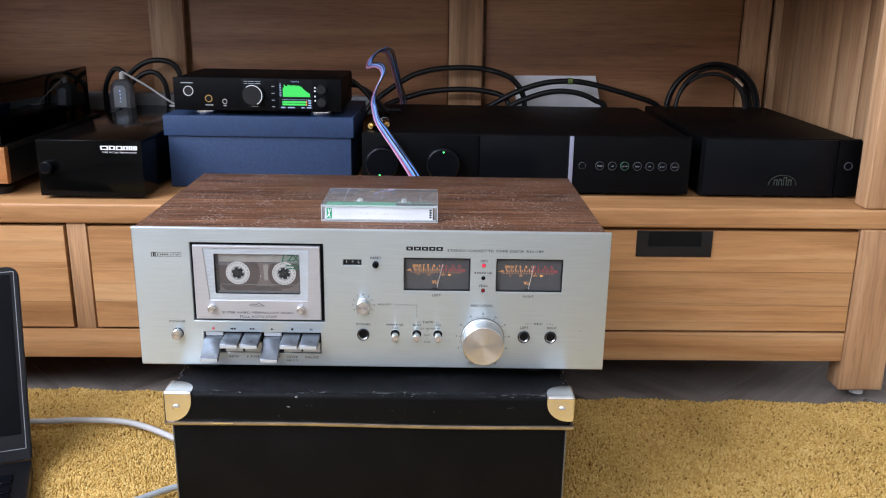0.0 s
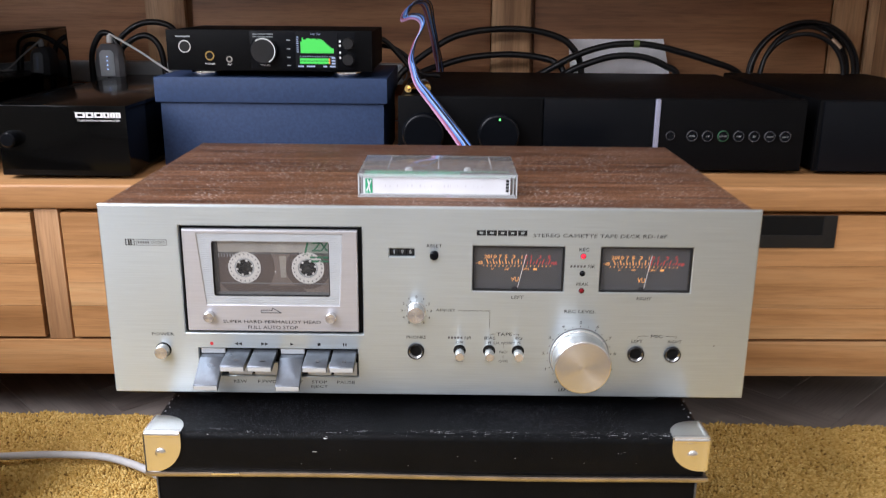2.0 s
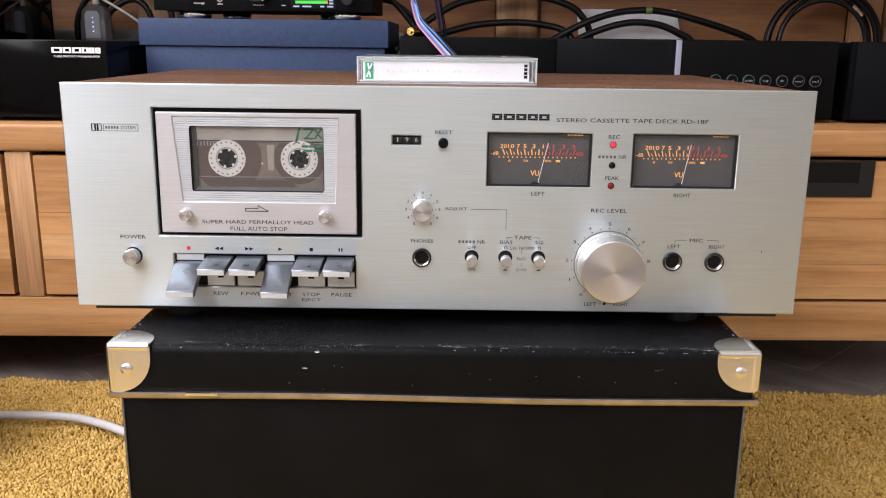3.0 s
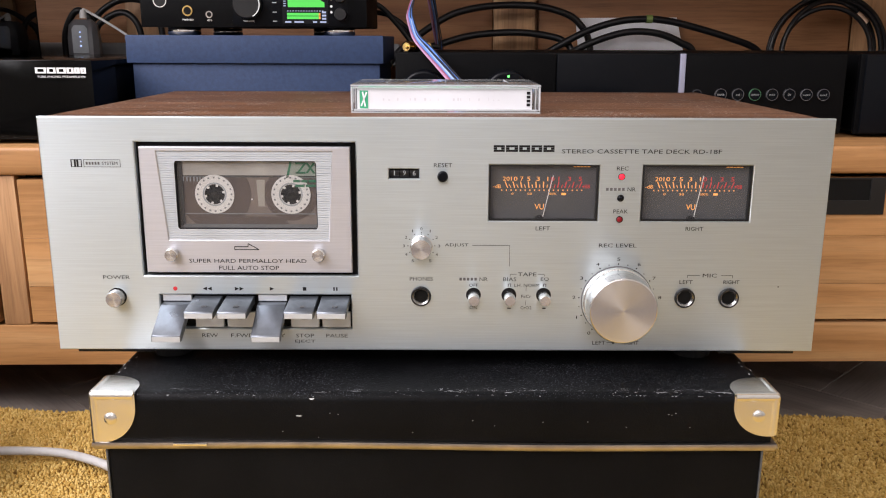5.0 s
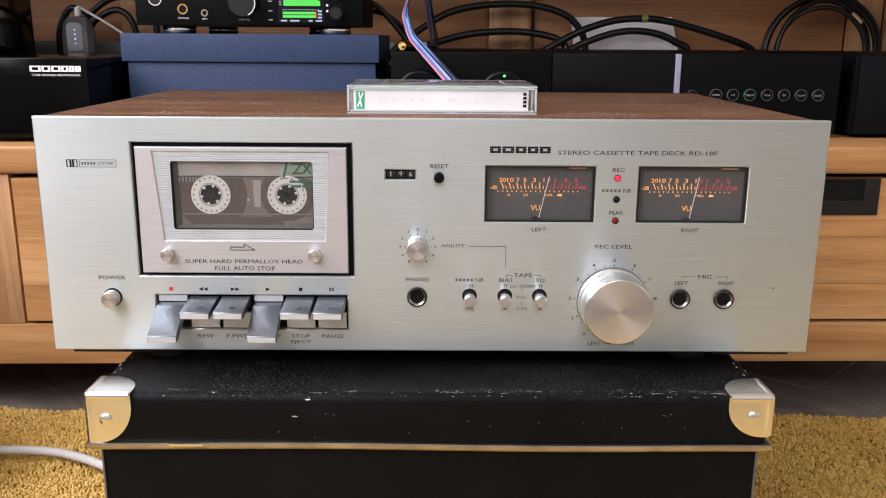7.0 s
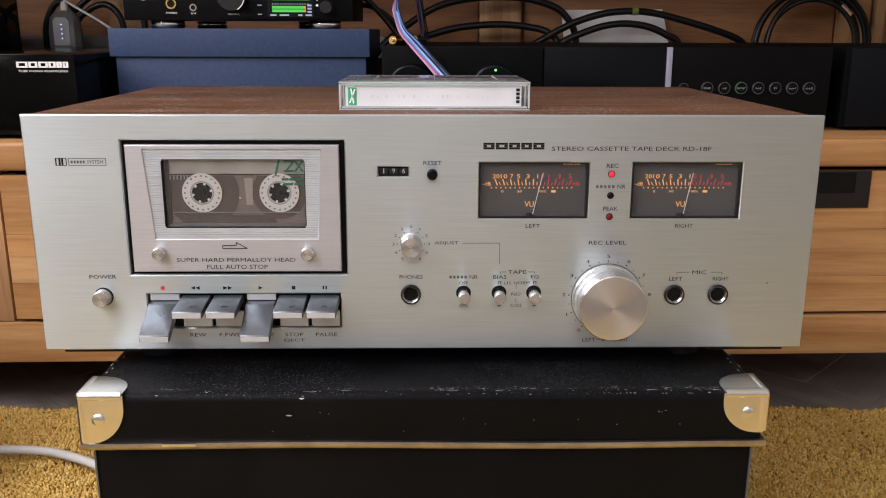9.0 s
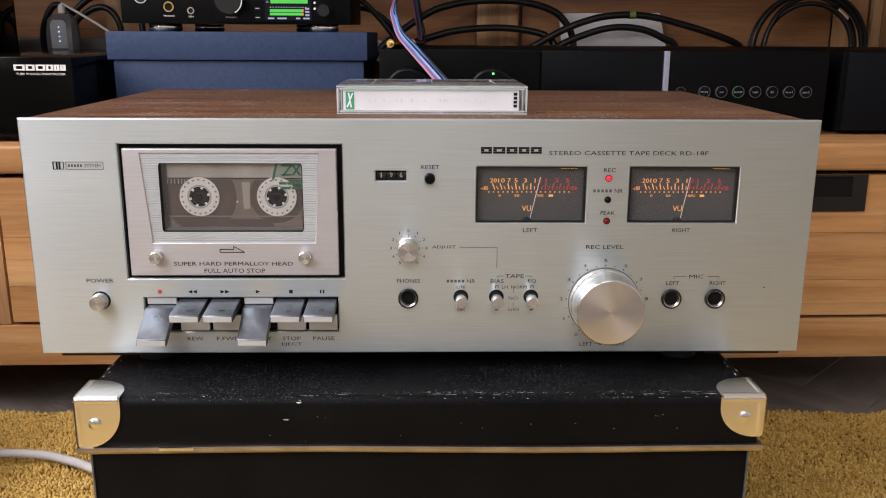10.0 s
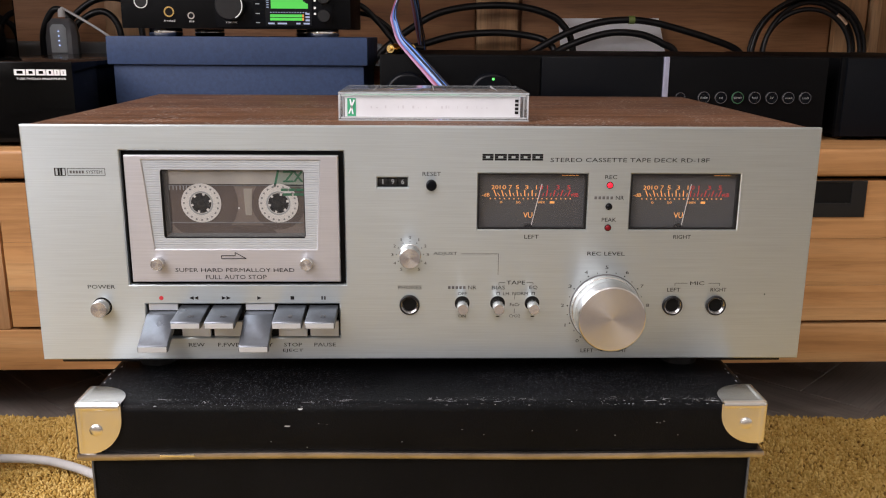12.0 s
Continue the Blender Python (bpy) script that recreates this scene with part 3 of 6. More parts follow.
def rim(x0, x1, y0, y1, z0, z1):
    """The metal edging round the lid's lower edge, a little wavy."""
    bm = bmesh.new()
    pts = []
    for a, b in (((x0, y0), (x1, y0)), ((x1, y0), (x1, y1)), ((x1, y1), (x0, y1)), ((x0, y1), (x0, y0))):
        for k in range(14):
            t = k / 14
            pts.append((a[0] + (b[0] - a[0]) * t, a[1] + (b[1] - a[1]) * t))
    cx, cy = (x0 + x1) / 2, (y0 + y1) / 2
    rows = []
    for i, (px, py) in enumerate(pts):
        dz = 0.0009 * math.sin(i * 0.45) * math.sin(i * 0.21)
        prof = []
        for out, z in ((0.0, z0), (0.0015, z0 + 0.0020), (0.0016, z0 + 0.0024), (0.0012, z1 - 0.0002), (-0.001, z1)):
            sx = 1 if px > cx else -1
            sy = 1 if py > cy else -1
            ex = out * sx if abs(px - x0) < 1e-6 or abs(px - x1) < 1e-6 else 0
            ey = out * sy if abs(py - y0) < 1e-6 or abs(py - y1) < 1e-6 else 0
            prof.append(bm.verts.new((px + ex, py + ey, z + dz)))
        rows.append(prof)
    for i in range(len(rows)):
        a, b = rows[i], rows[(i + 1) % len(rows)]
        for k in range(len(a) - 1):
            bm.faces.new((a[k], b[k], b[k + 1], a[k + 1]))
    bmesh.ops.recalc_face_normals(bm, faces=bm.faces[:])
    return bm


part("metal_rim", rim(LX0 - 0.0003, LX1 + 0.0003, LY0 - 0.0003, LY1 + 0.0003, LZ0 - 0.0022, LZ0 + 0.0022), plain("tarnished_nickel", (0.44, 0.40, 0.37), 0.33, 1.0, 0.08, 60), case, "tarnished nickel edging")
part("rim_joint", box(-0.1420, -0.1235, LY0 - 0.0023, LY0 - 0.0012, LZ0 + 0.0006, LZ0 + 0.0023, 0.0003), NICKEL, case, "overlapping end of the edging")
for x in (LX0 + 0.0045, LX1 - 0.0045):
    part("body_edging", box(x - 0.0006, x + 0.0006, LY0 + 0.0022, LY0 + 0.0036, 0.0, LZ0 - 0.003, 0.0004), KEY_METAL, case)


def corner_cap(sx, tall):
    """A pressed nickel corner: a front leaf, a side leaf and a top leaf with one rounded free corner each."""
    bm = bmesh.new()
    t, s = 0.0009, 0.0242
    cx = LX1 if sx > 0 else LX0
    def leaf(place, h=s):
        pts = [(0, 0), (s, 0)]
        pts += [(s - s * 0.80 * (1 - math.cos(a)), h * 0.26 + h * 0.74 * math.sin(a)) for a in [math.pi / 2 * k / 12 for k in range(13)]]
        pts += [(0, h)]
        front = [bm.verts.new(place(u, w, t)) for u, w in pts]
        back = [bm.verts.new(place(u, w, -0.0004)) for u, w in pts]
        bm.faces.new(front)
        bm.faces.new(back[::-1])
        for k in range(len(pts)):
            n = (k + 1) % len(pts)
            bm.faces.new((front[k], back[k], back[n], front[n]))
    top, edge = LZ1 + t * 0.6, cx + sx * t
    leaf(lambda u, w, o: (edge - sx * u, LY0 - o, top - w), tall)
    leaf(lambda u, w, o: (cx + sx * o, LY0 - t + u, top - w), tall)
    leaf(lambda u, w, o: (edge - sx * u, LY0 - t + w, LZ1 + o))
    bmesh.ops.recalc_face_normals(bm, faces=bm.faces[:])
    # rounded fold along the three edges
    r = 0.0027
    o = (edge - sx * (r - t), LY0 - t + (r - t), top - (r - t))
    for way, run in (((-sx, 0, 0), s), ((0, 1, 0), s), ((0, 0, -1), tall)):
        tb = tube([tuple(o[i] + way[i] * (run - r) * k / 2 for i in range(3)) for k in range(3)], r, 16, 2)
        me = bpy.data.meshes.new("fold")
        tb.to_mesh(me)
        bm.from_mesh(me)
        tb.free()
    knuckle = bmesh.ops.create_uvsphere(bm, u_segments=16, v_segments=10, radius=r)
    bmesh.ops.translate(bm, verts=knuckle["verts"], vec=o)
    cap = part("corner_cap", bm, NICKEL, case, "scratched nickel corner cap")
    part("rivet", lathe([(0.0034, 0), (0.0034, 0.0006), (0.0028, 0.0011), (0.0012, 0.0014), (0, 0.0015)], (cx - sx * 0.0095, LY0 - t, LZ1 - (0.0142 if sx < 0 else 0.0118)), "Y", 24), NICKEL, cap)


corner_cap(1, 0.0240)
corner_cap(-1, 0.0286)
rng = random.Random(8)
SCUFF = plain("pale_scuffed_card", (0.40, 0.41, 0.42), 0.8, 0, 0.1, 300)


def flake(x, y, z, w, h, up):
    n = rng.randint(5, 8)
    bm = bmesh.new()
    vs = []
    for k in range(n):
        a = 2 * math.pi * k / n
        u, q = w * math.cos(a) * rng.uniform(0.5, 1), h * math.sin(a) * rng.uniform(0.5, 1)
        vs.append(bm.verts.new((x + u, y + (q if up else 0), z + (0 if up else q))))
    bm.faces.new(vs)
    part("scuff_mark", bm, SCUFF, case, "", False)


def edge_flake(x, a, w, h):
    """A scuff on the rounded front edge of the lid."""
    r = 0.0049
    y, z = LY0 + 0.0048 - r * math.cos(a), LZ1 - 0.0048 + r * math.sin(a)
    n = rng.randint(5, 8)
    bm = bmesh.new()
    vs = []
    for k in range(n):
        t = 2 * math.pi * k / n
        u, q = w * math.cos(t) * rng.uniform(0.5, 1), h * math.sin(t) * rng.uniform(0.5, 1)
        vs.append(bm.verts.new((x + u, y + q * math.sin(a), z + q * math.cos(a))))
    bm.faces.new(vs)
    part("scuff_mark", bm, SCUFF, case, "", False)


for k in range(210):
    x = rng.choice((rng.uniform(-0.15, 0.15), rng.gauss(0.02, 0.03), rng.uniform(0.09, 0.16)))
    big = rng.random() < 0.2
    if rng.random() < 0.55:
        flake(x, LY0 + 0.0050 + 0.0030 * rng.random() ** 2, LZ1 + 0.0002, rng.uniform(0.0003, 0.0032 if big else 0.0007), rng.uniform(0.00006, 0.00020), True)
    else:
        edge_flake(x, rng.uniform(0.75, 1.45), rng.uniform(0.0004, 0.0060 if big else 0.0012), rng.uniform(0.00006, 0.00020))
edge_flake(-0.0665, 0.5, 0.0020, 0.0011)
flake(-0.0735, LY0 - 0.0002, LZ1 - 0.0125, 0.0026, 0.0006, False)
for k in range(14):
    flake(rng.uniform(-0.15, 0.15), LY0 - 0.0002, LZ1 - rng.uniform(0.009, 0.026), 0.0005, 0.00025, False)
for k in range(5):
    flake(LX0 + rng.uniform(0.002, 0.006), LY0 + 0.03 + k * 0.006, LZ1 + 0.0002, 0.0006, rng.uniform(0.001, 0.003), True)
    flake(LX1 - rng.uniform(0.002, 0.006), LY0 + 0.03 + k * 0.006, LZ1 + 0.0002, 0.0006, rng.uniform(0.001, 0.003), True)

# ---- cassette deck ----
DZ = 0.170
deck = thing("cassette_deck", "silver-faced stereo cassette deck in a walnut veneer case", "cassette deck")


def mm(v):
    return v / 1000.0


FACE_HOLES = [(-0.164, -0.044, DZ + 0.044, DZ + 0.119), (-0.156, -0.048, DZ + 0.013, DZ + 0.033), (-0.026, -0.0095, DZ + 0.0992, DZ + 0.1047),
              (0.029, 0.089, DZ + 0.076, DZ + 0.107), (0.113, 0.173, DZ + 0.076, DZ + 0.107)]
part("front_panel", plate(-0.2155, 0.2155, DZ, DZ + 0.1325, 0.0, 0.004, FACE_HOLES, 0.0006), ALU, deck, "brushed aluminium front panel", False)
part("cover", box(-0.2140, 0.2110, 0.0045, 0.246, DZ + 0.004, DZ + 0.1322, 0.0012), VENEER, deck, "walnut woodgrain cover")
for x in (-0.16, 0.155):
    for y in (0.03, 0.2):
        part("rubber_foot", lathe([(0.011, 0), (0.0125, 0.0105), (0, 0.0105)], (x, y, LZ1), "Z", 20), RUBBER, deck)
for x in (-0.185, 0.185):
    part("base_strip", box(x - 0.022, x + 0.022, 0.004, 0.03, DZ - 0.003, DZ + 0.0035, 0.001), BLACK_PLAST, deck)

# cassette compartment
well = part("compartment", box(-0.164, -0.044, 0.0035, 0.0044, DZ + 0.044, DZ + 0.119), BLACK, deck, "dark recess behind the compartment door", False)
TRAP = [(-0.1520, 0.1140), (-0.0568, 0.1140), (-0.0596, 0.0648), (-0.1480, 0.0648)]


def door_plate():
    """The door: a flat plate with a tapering opening for the window frame."""
    bm = bmesh.new()
    out = [(-0.1615, 0.1165), (-0.0470, 0.1165), (-0.0470, 0.0462), (-0.1615, 0.0462)]
    yf, yb = -0.0012, 0.0028
    def ringv(pts, y):
        return [bm.verts.new((x, y, DZ + z)) for x, z in pts]
    of, tf, ob, tb = ringv(out, yf), ringv(TRAP, yf), ringv(out, yb), ringv(TRAP, yb)
    for k in range(4):
        n = (k + 1) % 4
        bm.faces.new((of[k], of[n], tf[n], tf[k]))
        bm.faces.new((ob[k], tb[k], tb[n], ob[n]))
        bm.faces.new((of[k], ob[k], ob[n], of[n]))
        bm.faces.new((tf[k], tf[n], tb[n], tb[k]))
    bmesh.ops.recalc_face_normals(bm, faces=bm.faces[:])
    sharp = [e for e in bm.edges if e.calc_face_angle(0) > 1.2 and all(abs(w.co.y - yf) < 1e-6 for w in e.verts)]
    bmesh.ops.bevel(bm, geom=sharp, offset=0.0005, segments=1, affect="EDGES")
    return bm


door = part("compartment_door", door_plate(), DOOR_ALU, deck, "brushed door with a cassette window", False)


def ribbed_bezel():
    """The window frame, ribbed with fine level grooves, with a rounded opening."""
    bm = bmesh.new()
    ix0, ix1, iz0, iz1 = -0.1428, -0.0655, 0.0705, 0.1092
    N = 38
    step = (0.1140 - 0.0648) / N
    rc = 0.0022
    def inset(z):
        """How far the rounded corner of the opening reaches in at this height."""
        d = min(z - iz0, iz1 - z)
        return rc - math.sqrt(max(0.0, rc * rc - (rc - d) ** 2)) if d < rc else 0.0
    def strip(x0a, x1a, x0b, x1b, za, zb, y0, y1):
        bm.faces.new([bm.verts.new((x, y, DZ + z)) for x, y, z in ((x0a, y0, za), (x1a, y0, za), (x1b, y1, zb), (x0b, y1, zb))])
    def edge(z):
        t = (0.1140 - z) / (0.1140 - 0.0648)
        return -0.1520 + 0.0040 * t, -0.0568 - 0.0028 * t
    for k in range(N):
        z0 = 0.0648 + k * step
        for a, b, ya, yb in ((0.0, 0.7, -0.0006, -0.0006), (0.7, 0.85, -0.0006, -0.0002), (0.85, 1.0, -0.0002, -0.0006)):
            za, zb = z0 + a * step, z0 + b * step
            la, ra = edge(za)
            lb, rb = edge(zb)
            if za < iz0 or zb > iz1:
                strip(la, ra, lb, rb, za, zb, ya, yb)
            else:
                strip(la, ix0 + inset(za), lb, ix0 + inset(zb), za, zb, ya, yb)
                strip(ix1 - inset(za), ra, ix1 - inset(zb), rb, za, zb, ya, yb)
    bmesh.ops.remove_doubles(bm, verts=bm.verts[:], dist=1e-6)
    for f in bm.faces:
        f.normal_update()
        if f.normal.y > 0:
            f.normal_flip()
    return bm


part("ribbed_bezel", ribbed_bezel(), BEZEL, door, "ribbed silver plastic window frame", False)
wx0, wx1, wz0, wz1 = -0.1428, -0.0655, DZ + 0.0705, DZ + 0.1092
part("window_pane", box(wx0, wx1, 0.0012, 0.0016, wz0, wz1), DOOR_GLASS, door, "", False)
for a, b in (((wx0 - 0.0003, wz0), (wx0 + 0.0006, wz1)), ((wx1 - 0.0006, wz0), (wx1 + 0.0003, wz1)), ((wx0, wz0), (wx1, wz0 + 0.0008)), ((wx0, wz1 - 0.0008), (wx1, wz1))):
    part("window_edge", box(a[0], b[0], 0.0004, 0.0018, a[1], b[1], 0.0002), BLACK_PLAST, door)

# flat strips for the recess walls, shade and light put into their colours
part("recess_side", prism([(wx0 + 0.0004, wz0 + 0.0006), (wx0 + 0.0036, wz0 + 0.0030), (wx0 + 0.0036, wz1 - 0.0004), (wx0 + 0.0004, wz1 - 0.0004)], 0.0017, 0.0020), plain("shaded_recess_wall", (0.035, 0.035, 0.036), 0.5, 0, 0.03), door, "", False)
part("recess_sill", prism([(wx0 + 0.0006, wz0 + 0.0006), (wx1 - 0.0006, wz0 + 0.0006), (wx1 - 0.0006, wz0 + 0.0028), (wx0 + 0.0037, wz0 + 0.0028)], 0.0017, 0.0020), plain("lit_recess_wall", (0.16, 0.165, 0.165), 0.5, 0, 0.03), door, "", False)

# the loaded tape sits in a pocket in front of the compartment's back
tape = thing("loaded_cassette", "smoky compact cassette inside the deck's compartment", "cassette")
part("shell", box(-0.1530, -0.0525, 0.0026, 0.0034, DZ + 0.0480, DZ + 0.1125), TAPE_SHELL, tape, "", False)
part("label_strip", box(-0.146, -0.060, 0.0023, 0.0026, DZ + 0.1005, DZ + 0.1108), plain("grey_label", (0.40, 0.385, 0.36), 0.5), tape, "", False)
part("label_end", prism([(-0.0822, DZ + 0.0992), (-0.0655, DZ + 0.0992), (-0.0655, DZ + 0.1108), (-0.0795, DZ + 0.1108)], 0.0021, 0.0023), plain("pale_green_label", (0.30, 0.355, 0.31), 0.5, 0, 0.03), tape, "pale green end of the label", False)
TAPE_GREEN = plain("dark_green_print", (0.020, 0.17, 0.085), 0.5, 0, 0.04)
for a, b in (((-0.0826, 0.0992), (-0.0797, 0.1108)), ((-0.0770, 0.1016), (-0.0722, 0.1076)), ((-0.0718, 0.1018), (-0.0676, 0.1076)), ((-0.0718, 0.1076), (-0.0676, 0.1018))):
    part("green_mark", prism([(a[0], DZ + a[1]), (a[0] + 0.0013, DZ + a[1]), (b[0] + 0.0013, DZ + b[1]), (b[0], DZ + b[1])], 0.0019, 0.0021), TAPE_GREEN, tape, "", False)
for z in (0.1016, 0.1068):
    part("green_mark", box(-0.0772, -0.0718, 0.0019, 0.0021, DZ + z, DZ + z + 0.0010), TAPE_GREEN, tape, "", False)
for a, b, z in ((-0.0786, -0.0748, 0.0968), (-0.0742, -0.0708, 0.0968), (-0.0702, -0.0662, 0.0968), (-0.0775, -0.0725, 0.0942), (-0.0718, -0.0662, 0.0942)):
    part("green_line", box(a, b, 0.0017, 0.0019, DZ + z, DZ + z + 0.0014), TAPE_GREEN, tape, "", False)
for x in (-0.1410, -0.1372, -0.1334, -0.1300):
    for u in (0.0, 0.0018):
        part("printed_bar", box(x + u, x + u + 0.0006, 0.0019, 0.0021, DZ + 0.0972, DZ + 0.0996), LIGHT_GREY, tape, "", False)
# small white dot between the reels
disc(-0.1018, DZ + 0.0872, 0.0024, 0.0005, 0.0005, WHITE_PRINT, tape, "white_dot", 10)
part("shell_step", prism([(-0.1228, DZ + 0.0712), (-0.0800, DZ + 0.0712), (-0.0850, DZ + 0.0775), (-0.1178, DZ + 0.0775)], 0.0022, 0.0024), TAPE_BROWN, tape, "", False)
part("label_line", box(-0.1428, -0.0655, 0.0021, 0.0023, DZ + 0.0998, DZ + 0.1003), BLACK_PLAST, tape, "", False)
part("head_opening", box(-0.120, -0.084, 0.0023, 0.0026, DZ + 0.0705, DZ + 0.0758), TAPE_BROWN, tape, "", False)
HX, HZ = (-0.1222, -0.0802), DZ + 0.0900
disc(HX[0], HZ, 0.0026, 0.0200, 0.0002, TAPE_BROWN, tape, "tape_pack", 48)
disc(HX[1], HZ, 0.0026, 0.0148, 0.0002, TAPE_BROWN, tape, "tape_pack", 48)
part("tape_window", prism([(-0.0984, DZ + 0.0832), (-0.0950, DZ + 0.0832), (-0.0944, DZ + 0.0980), (-0.0990, DZ + 0.0980)], 0.0022, 0.0025), TAPE_WINDOW, tape, "", False)
for z in (DZ + 0.0995, DZ + 0.0788):
    part("moulded_line", box(-0.141, -0.067, 0.0021, 0.0023, z, z + 0.0006), GREY_PLAST, tape, "", False)
for x, n_teeth in ((HX[0], 20), (HX[1], 20)):
    hub = part("hub", lathe([(0.0056, 0), (0.0056, 0.0004), (0.0108, 0.0004), (0.0108, 0)], (x, 0.0023, HZ), "Y", 48), HUB_WHITE, tape, "white toothed reel hub")
    for k in range(n_teeth):
        a = 2 * math.pi * k / n_teeth
        bm = box(-0.0005, 0.0005, -0.0001, 0.0, 0.0089, 0.0098)
        bmesh.ops.rotate(bm, verts=bm.verts[:], cent=(0, 0, 0), matrix=Matrix.Rotation(a, 3, "Y"))
        bmesh.ops.translate(bm, verts=bm.verts[:], vec=(x, 0.0018, HZ))
        part("hub_mark", bm, GREY_PLAST, hub, "", False)
    ring(x, HZ, 0.0019, 0.0058, 0.0066, 0.0001, LIGHT_GREY, hub, "hub_groove")
    disc(x, HZ, 0.0024, 0.0056, 0.0002, BLACK, hub, "spindle_hole", 32)
    for k in range(6):
        a = math.pi / 3 * k + 0.3
        bm = box(-0.0006, 0.0006, -0.0004, 0.0, 0.0044, 0.0058)
        bmesh.ops.rotate(bm, verts=bm.verts[:], cent=(0, 0, 0), matrix=Matrix.Rotation(a, 3, "Y"))
        bmesh.ops.translate(bm, verts=bm.verts[:], vec=(x, 0.0022, HZ))
        part("hub_tooth", bm, HUB_WHITE, hub, "", False)
    disc(x, HZ, 0.0022, 0.0019, 0.0006, BLACK_PLAST, hub, "spindle", 16)

for x in (-0.1465, -0.0652):
    part("door_screw", lathe([(0.0036, 0), (0.0036, 0.0040), (0.0032, 0.0044), (0, 0.0044)], (x, -0.0012, DZ + 0.0570), "Y", 32), SPUN, door, "turned aluminium knurl screw")
FT = -0.00135
lettering("SUPER HARD PERMALLOY HEAD", -0.1050, DZ + 0.0530, FT, 0.0655, 0.0022, INK, door)
lettering("FULL AUTO STOP", -0.1045, DZ + 0.0490, FT, 0.0335, 0.0024, INK, door)
arrow = [(-0.112, 0.0595), (-0.112, 0.0612), (-0.1045, 0.0612), (-0.1045, 0.0630), (-0.0985, 0.0595)]
for a, b in zip(arrow, arrow[1:] + arrow[:1]):
    part("printed_arrow", tube([(a[0], FT, DZ + a[1]), ((a[0] + b[0]) / 2, FT, DZ + (a[1] + b[1]) / 2), (b[0], FT, DZ + b[1])], 0.0002, 4, 1), INK, door)

FP = -0.00015
def word(w, x, z, width, h=0.0022, mat=None, **k):
    return lettering(w, mm(x), DZ + mm(z), FP, mm(width), h, mat or INK, deck, **k)


# power button, makers' marks as plain blocks
word("POWER", -179.5, 43, 15)
part("power_button", lathe([(0.0046, 0), (0.0046, 0.0058), (0.0042, 0.0063), (0, 0.0063)], (-0.1800, 0, DZ + 0.0315), "Y", 36), SPUN, deck, "round turned aluminium power button")
ring(-0.1800, DZ + 0.0315, 0, 0.0047, 0.0053, 0.0003, BLACK, deck, "button_gap")
for a, b in ((-199, -198.4), (-193.4, -193), (-197.2, -196.2), (-195.8, -194.8)):
    bar(mm(a), mm(b), DZ + 0.1052, DZ + 0.1094, 0, INK, deck, "emblem_block")
for z in (0.1052, 0.1091):
    bar(-0.199, -0.193, DZ + z, DZ + z + 0.0003, 0, INK, deck, "emblem_block")
    bar(-0.192, -0.172, DZ + z, DZ + z + 0.0002, 0, INK, deck, "emblem_frame")
for x in (-0.192, -0.1722):
    bar(x, x + 0.0002, DZ + 0.1052, DZ + 0.1093, 0, INK, deck, "emblem_frame")
for q in range(5):
    bar(-0.1908 + q * 0.0016, -0.1898 + q * 0.0016, DZ + 0.1065, DZ + 0.1080, 0, GREY_INK, deck, "emblem_block")
lettering("SYSTEM", -0.1778, DZ + 0.10725, FP, 0.0085, 0.0017, INK, deck)
for a, b in ((31, 37), (37.7, 44.2), (44.9, 50.8), (51.5, 57.3), (58, 64)):
    for z0, z1 in ((0.1142, 0.1153), (0.1167, 0.1178)):
        bar(mm(a), mm(b), DZ + z0, DZ + z1, 0, INK, deck, "maker_block")
    for u in (mm(a), mm(b) - 0.0019):
        bar(u, u + 0.0019, DZ + 0.1154, DZ + 0.1166, 0, INK, deck, "maker_block")
word("STEREO CASSETTE TAPE DECK RD-18F", 111.5, 114.6, 87, 0.0023)

disc(0.1926, DZ + 0.0385, 0, 0.0004, 0.0001, INK, deck, "speck", 10)

# piano keys
part("key_well", box(-0.1558, -0.0482, 0.0032, 0.0043, DZ + 0.0132, DZ + 0.0328), BLACK, deck, "", False)
PIANO = [(-146.6, True), (-128.8, False), (-110.8, False), (-92.6, True), (-74.6, False), (-56.8, False)]


def key_sign(x, kk):
    """The engraved transport sign on a key's top."""
    c, u, v, z = mm(x) + 0.0012, 0.0016, 0.0030, DZ + 0.03075
    shapes = {-128.8: (((c, -0.0145), (c + u, -0.0145 + v / 2), (c + u, -0.0145 - v / 2)), ((c - u, -0.0145), (c, -0.0145 + v / 2), (c, -0.0145 - v / 2))),
              -110.8: (((c - u, -0.0145 - v / 2), (c - u, -0.0145 + v / 2), (c, -0.0145)), ((c, -0.0145 - v / 2), (c, -0.0145 + v / 2), (c + u, -0.0145))),
              -74.6: (((c - 0.001, -0.0160), (c + 0.001, -0.0160), (c + 0.001, -0.0130), (c - 0.001, -0.0130)),),
              -56.8: tuple(((c + q - 0.0004, -0.0160), (c + q + 0.0004, -0.0160), (c + q + 0.0004, -0.0130), (c + q - 0.0004, -0.0130)) for q in (-0.0009, 0.0009))}
    for pts in shapes[x]:
        bm = bmesh.new()
        low = [bm.verts.new((a, b, z - 0.0004)) for a, b in pts]
        high = [bm.verts.new((a, b, z)) for a, b in pts]
        bm.faces.new(high)
        for k in range(len(pts)):
            n = (k + 1) % len(pts)
            bm.faces.new((low[k], low[n], high[n], high[k]))
        bmesh.ops.recalc_face_normals(bm, faces=bm.faces[:])
        part("key_mark", bm, GREY_INK, kk, "", False)


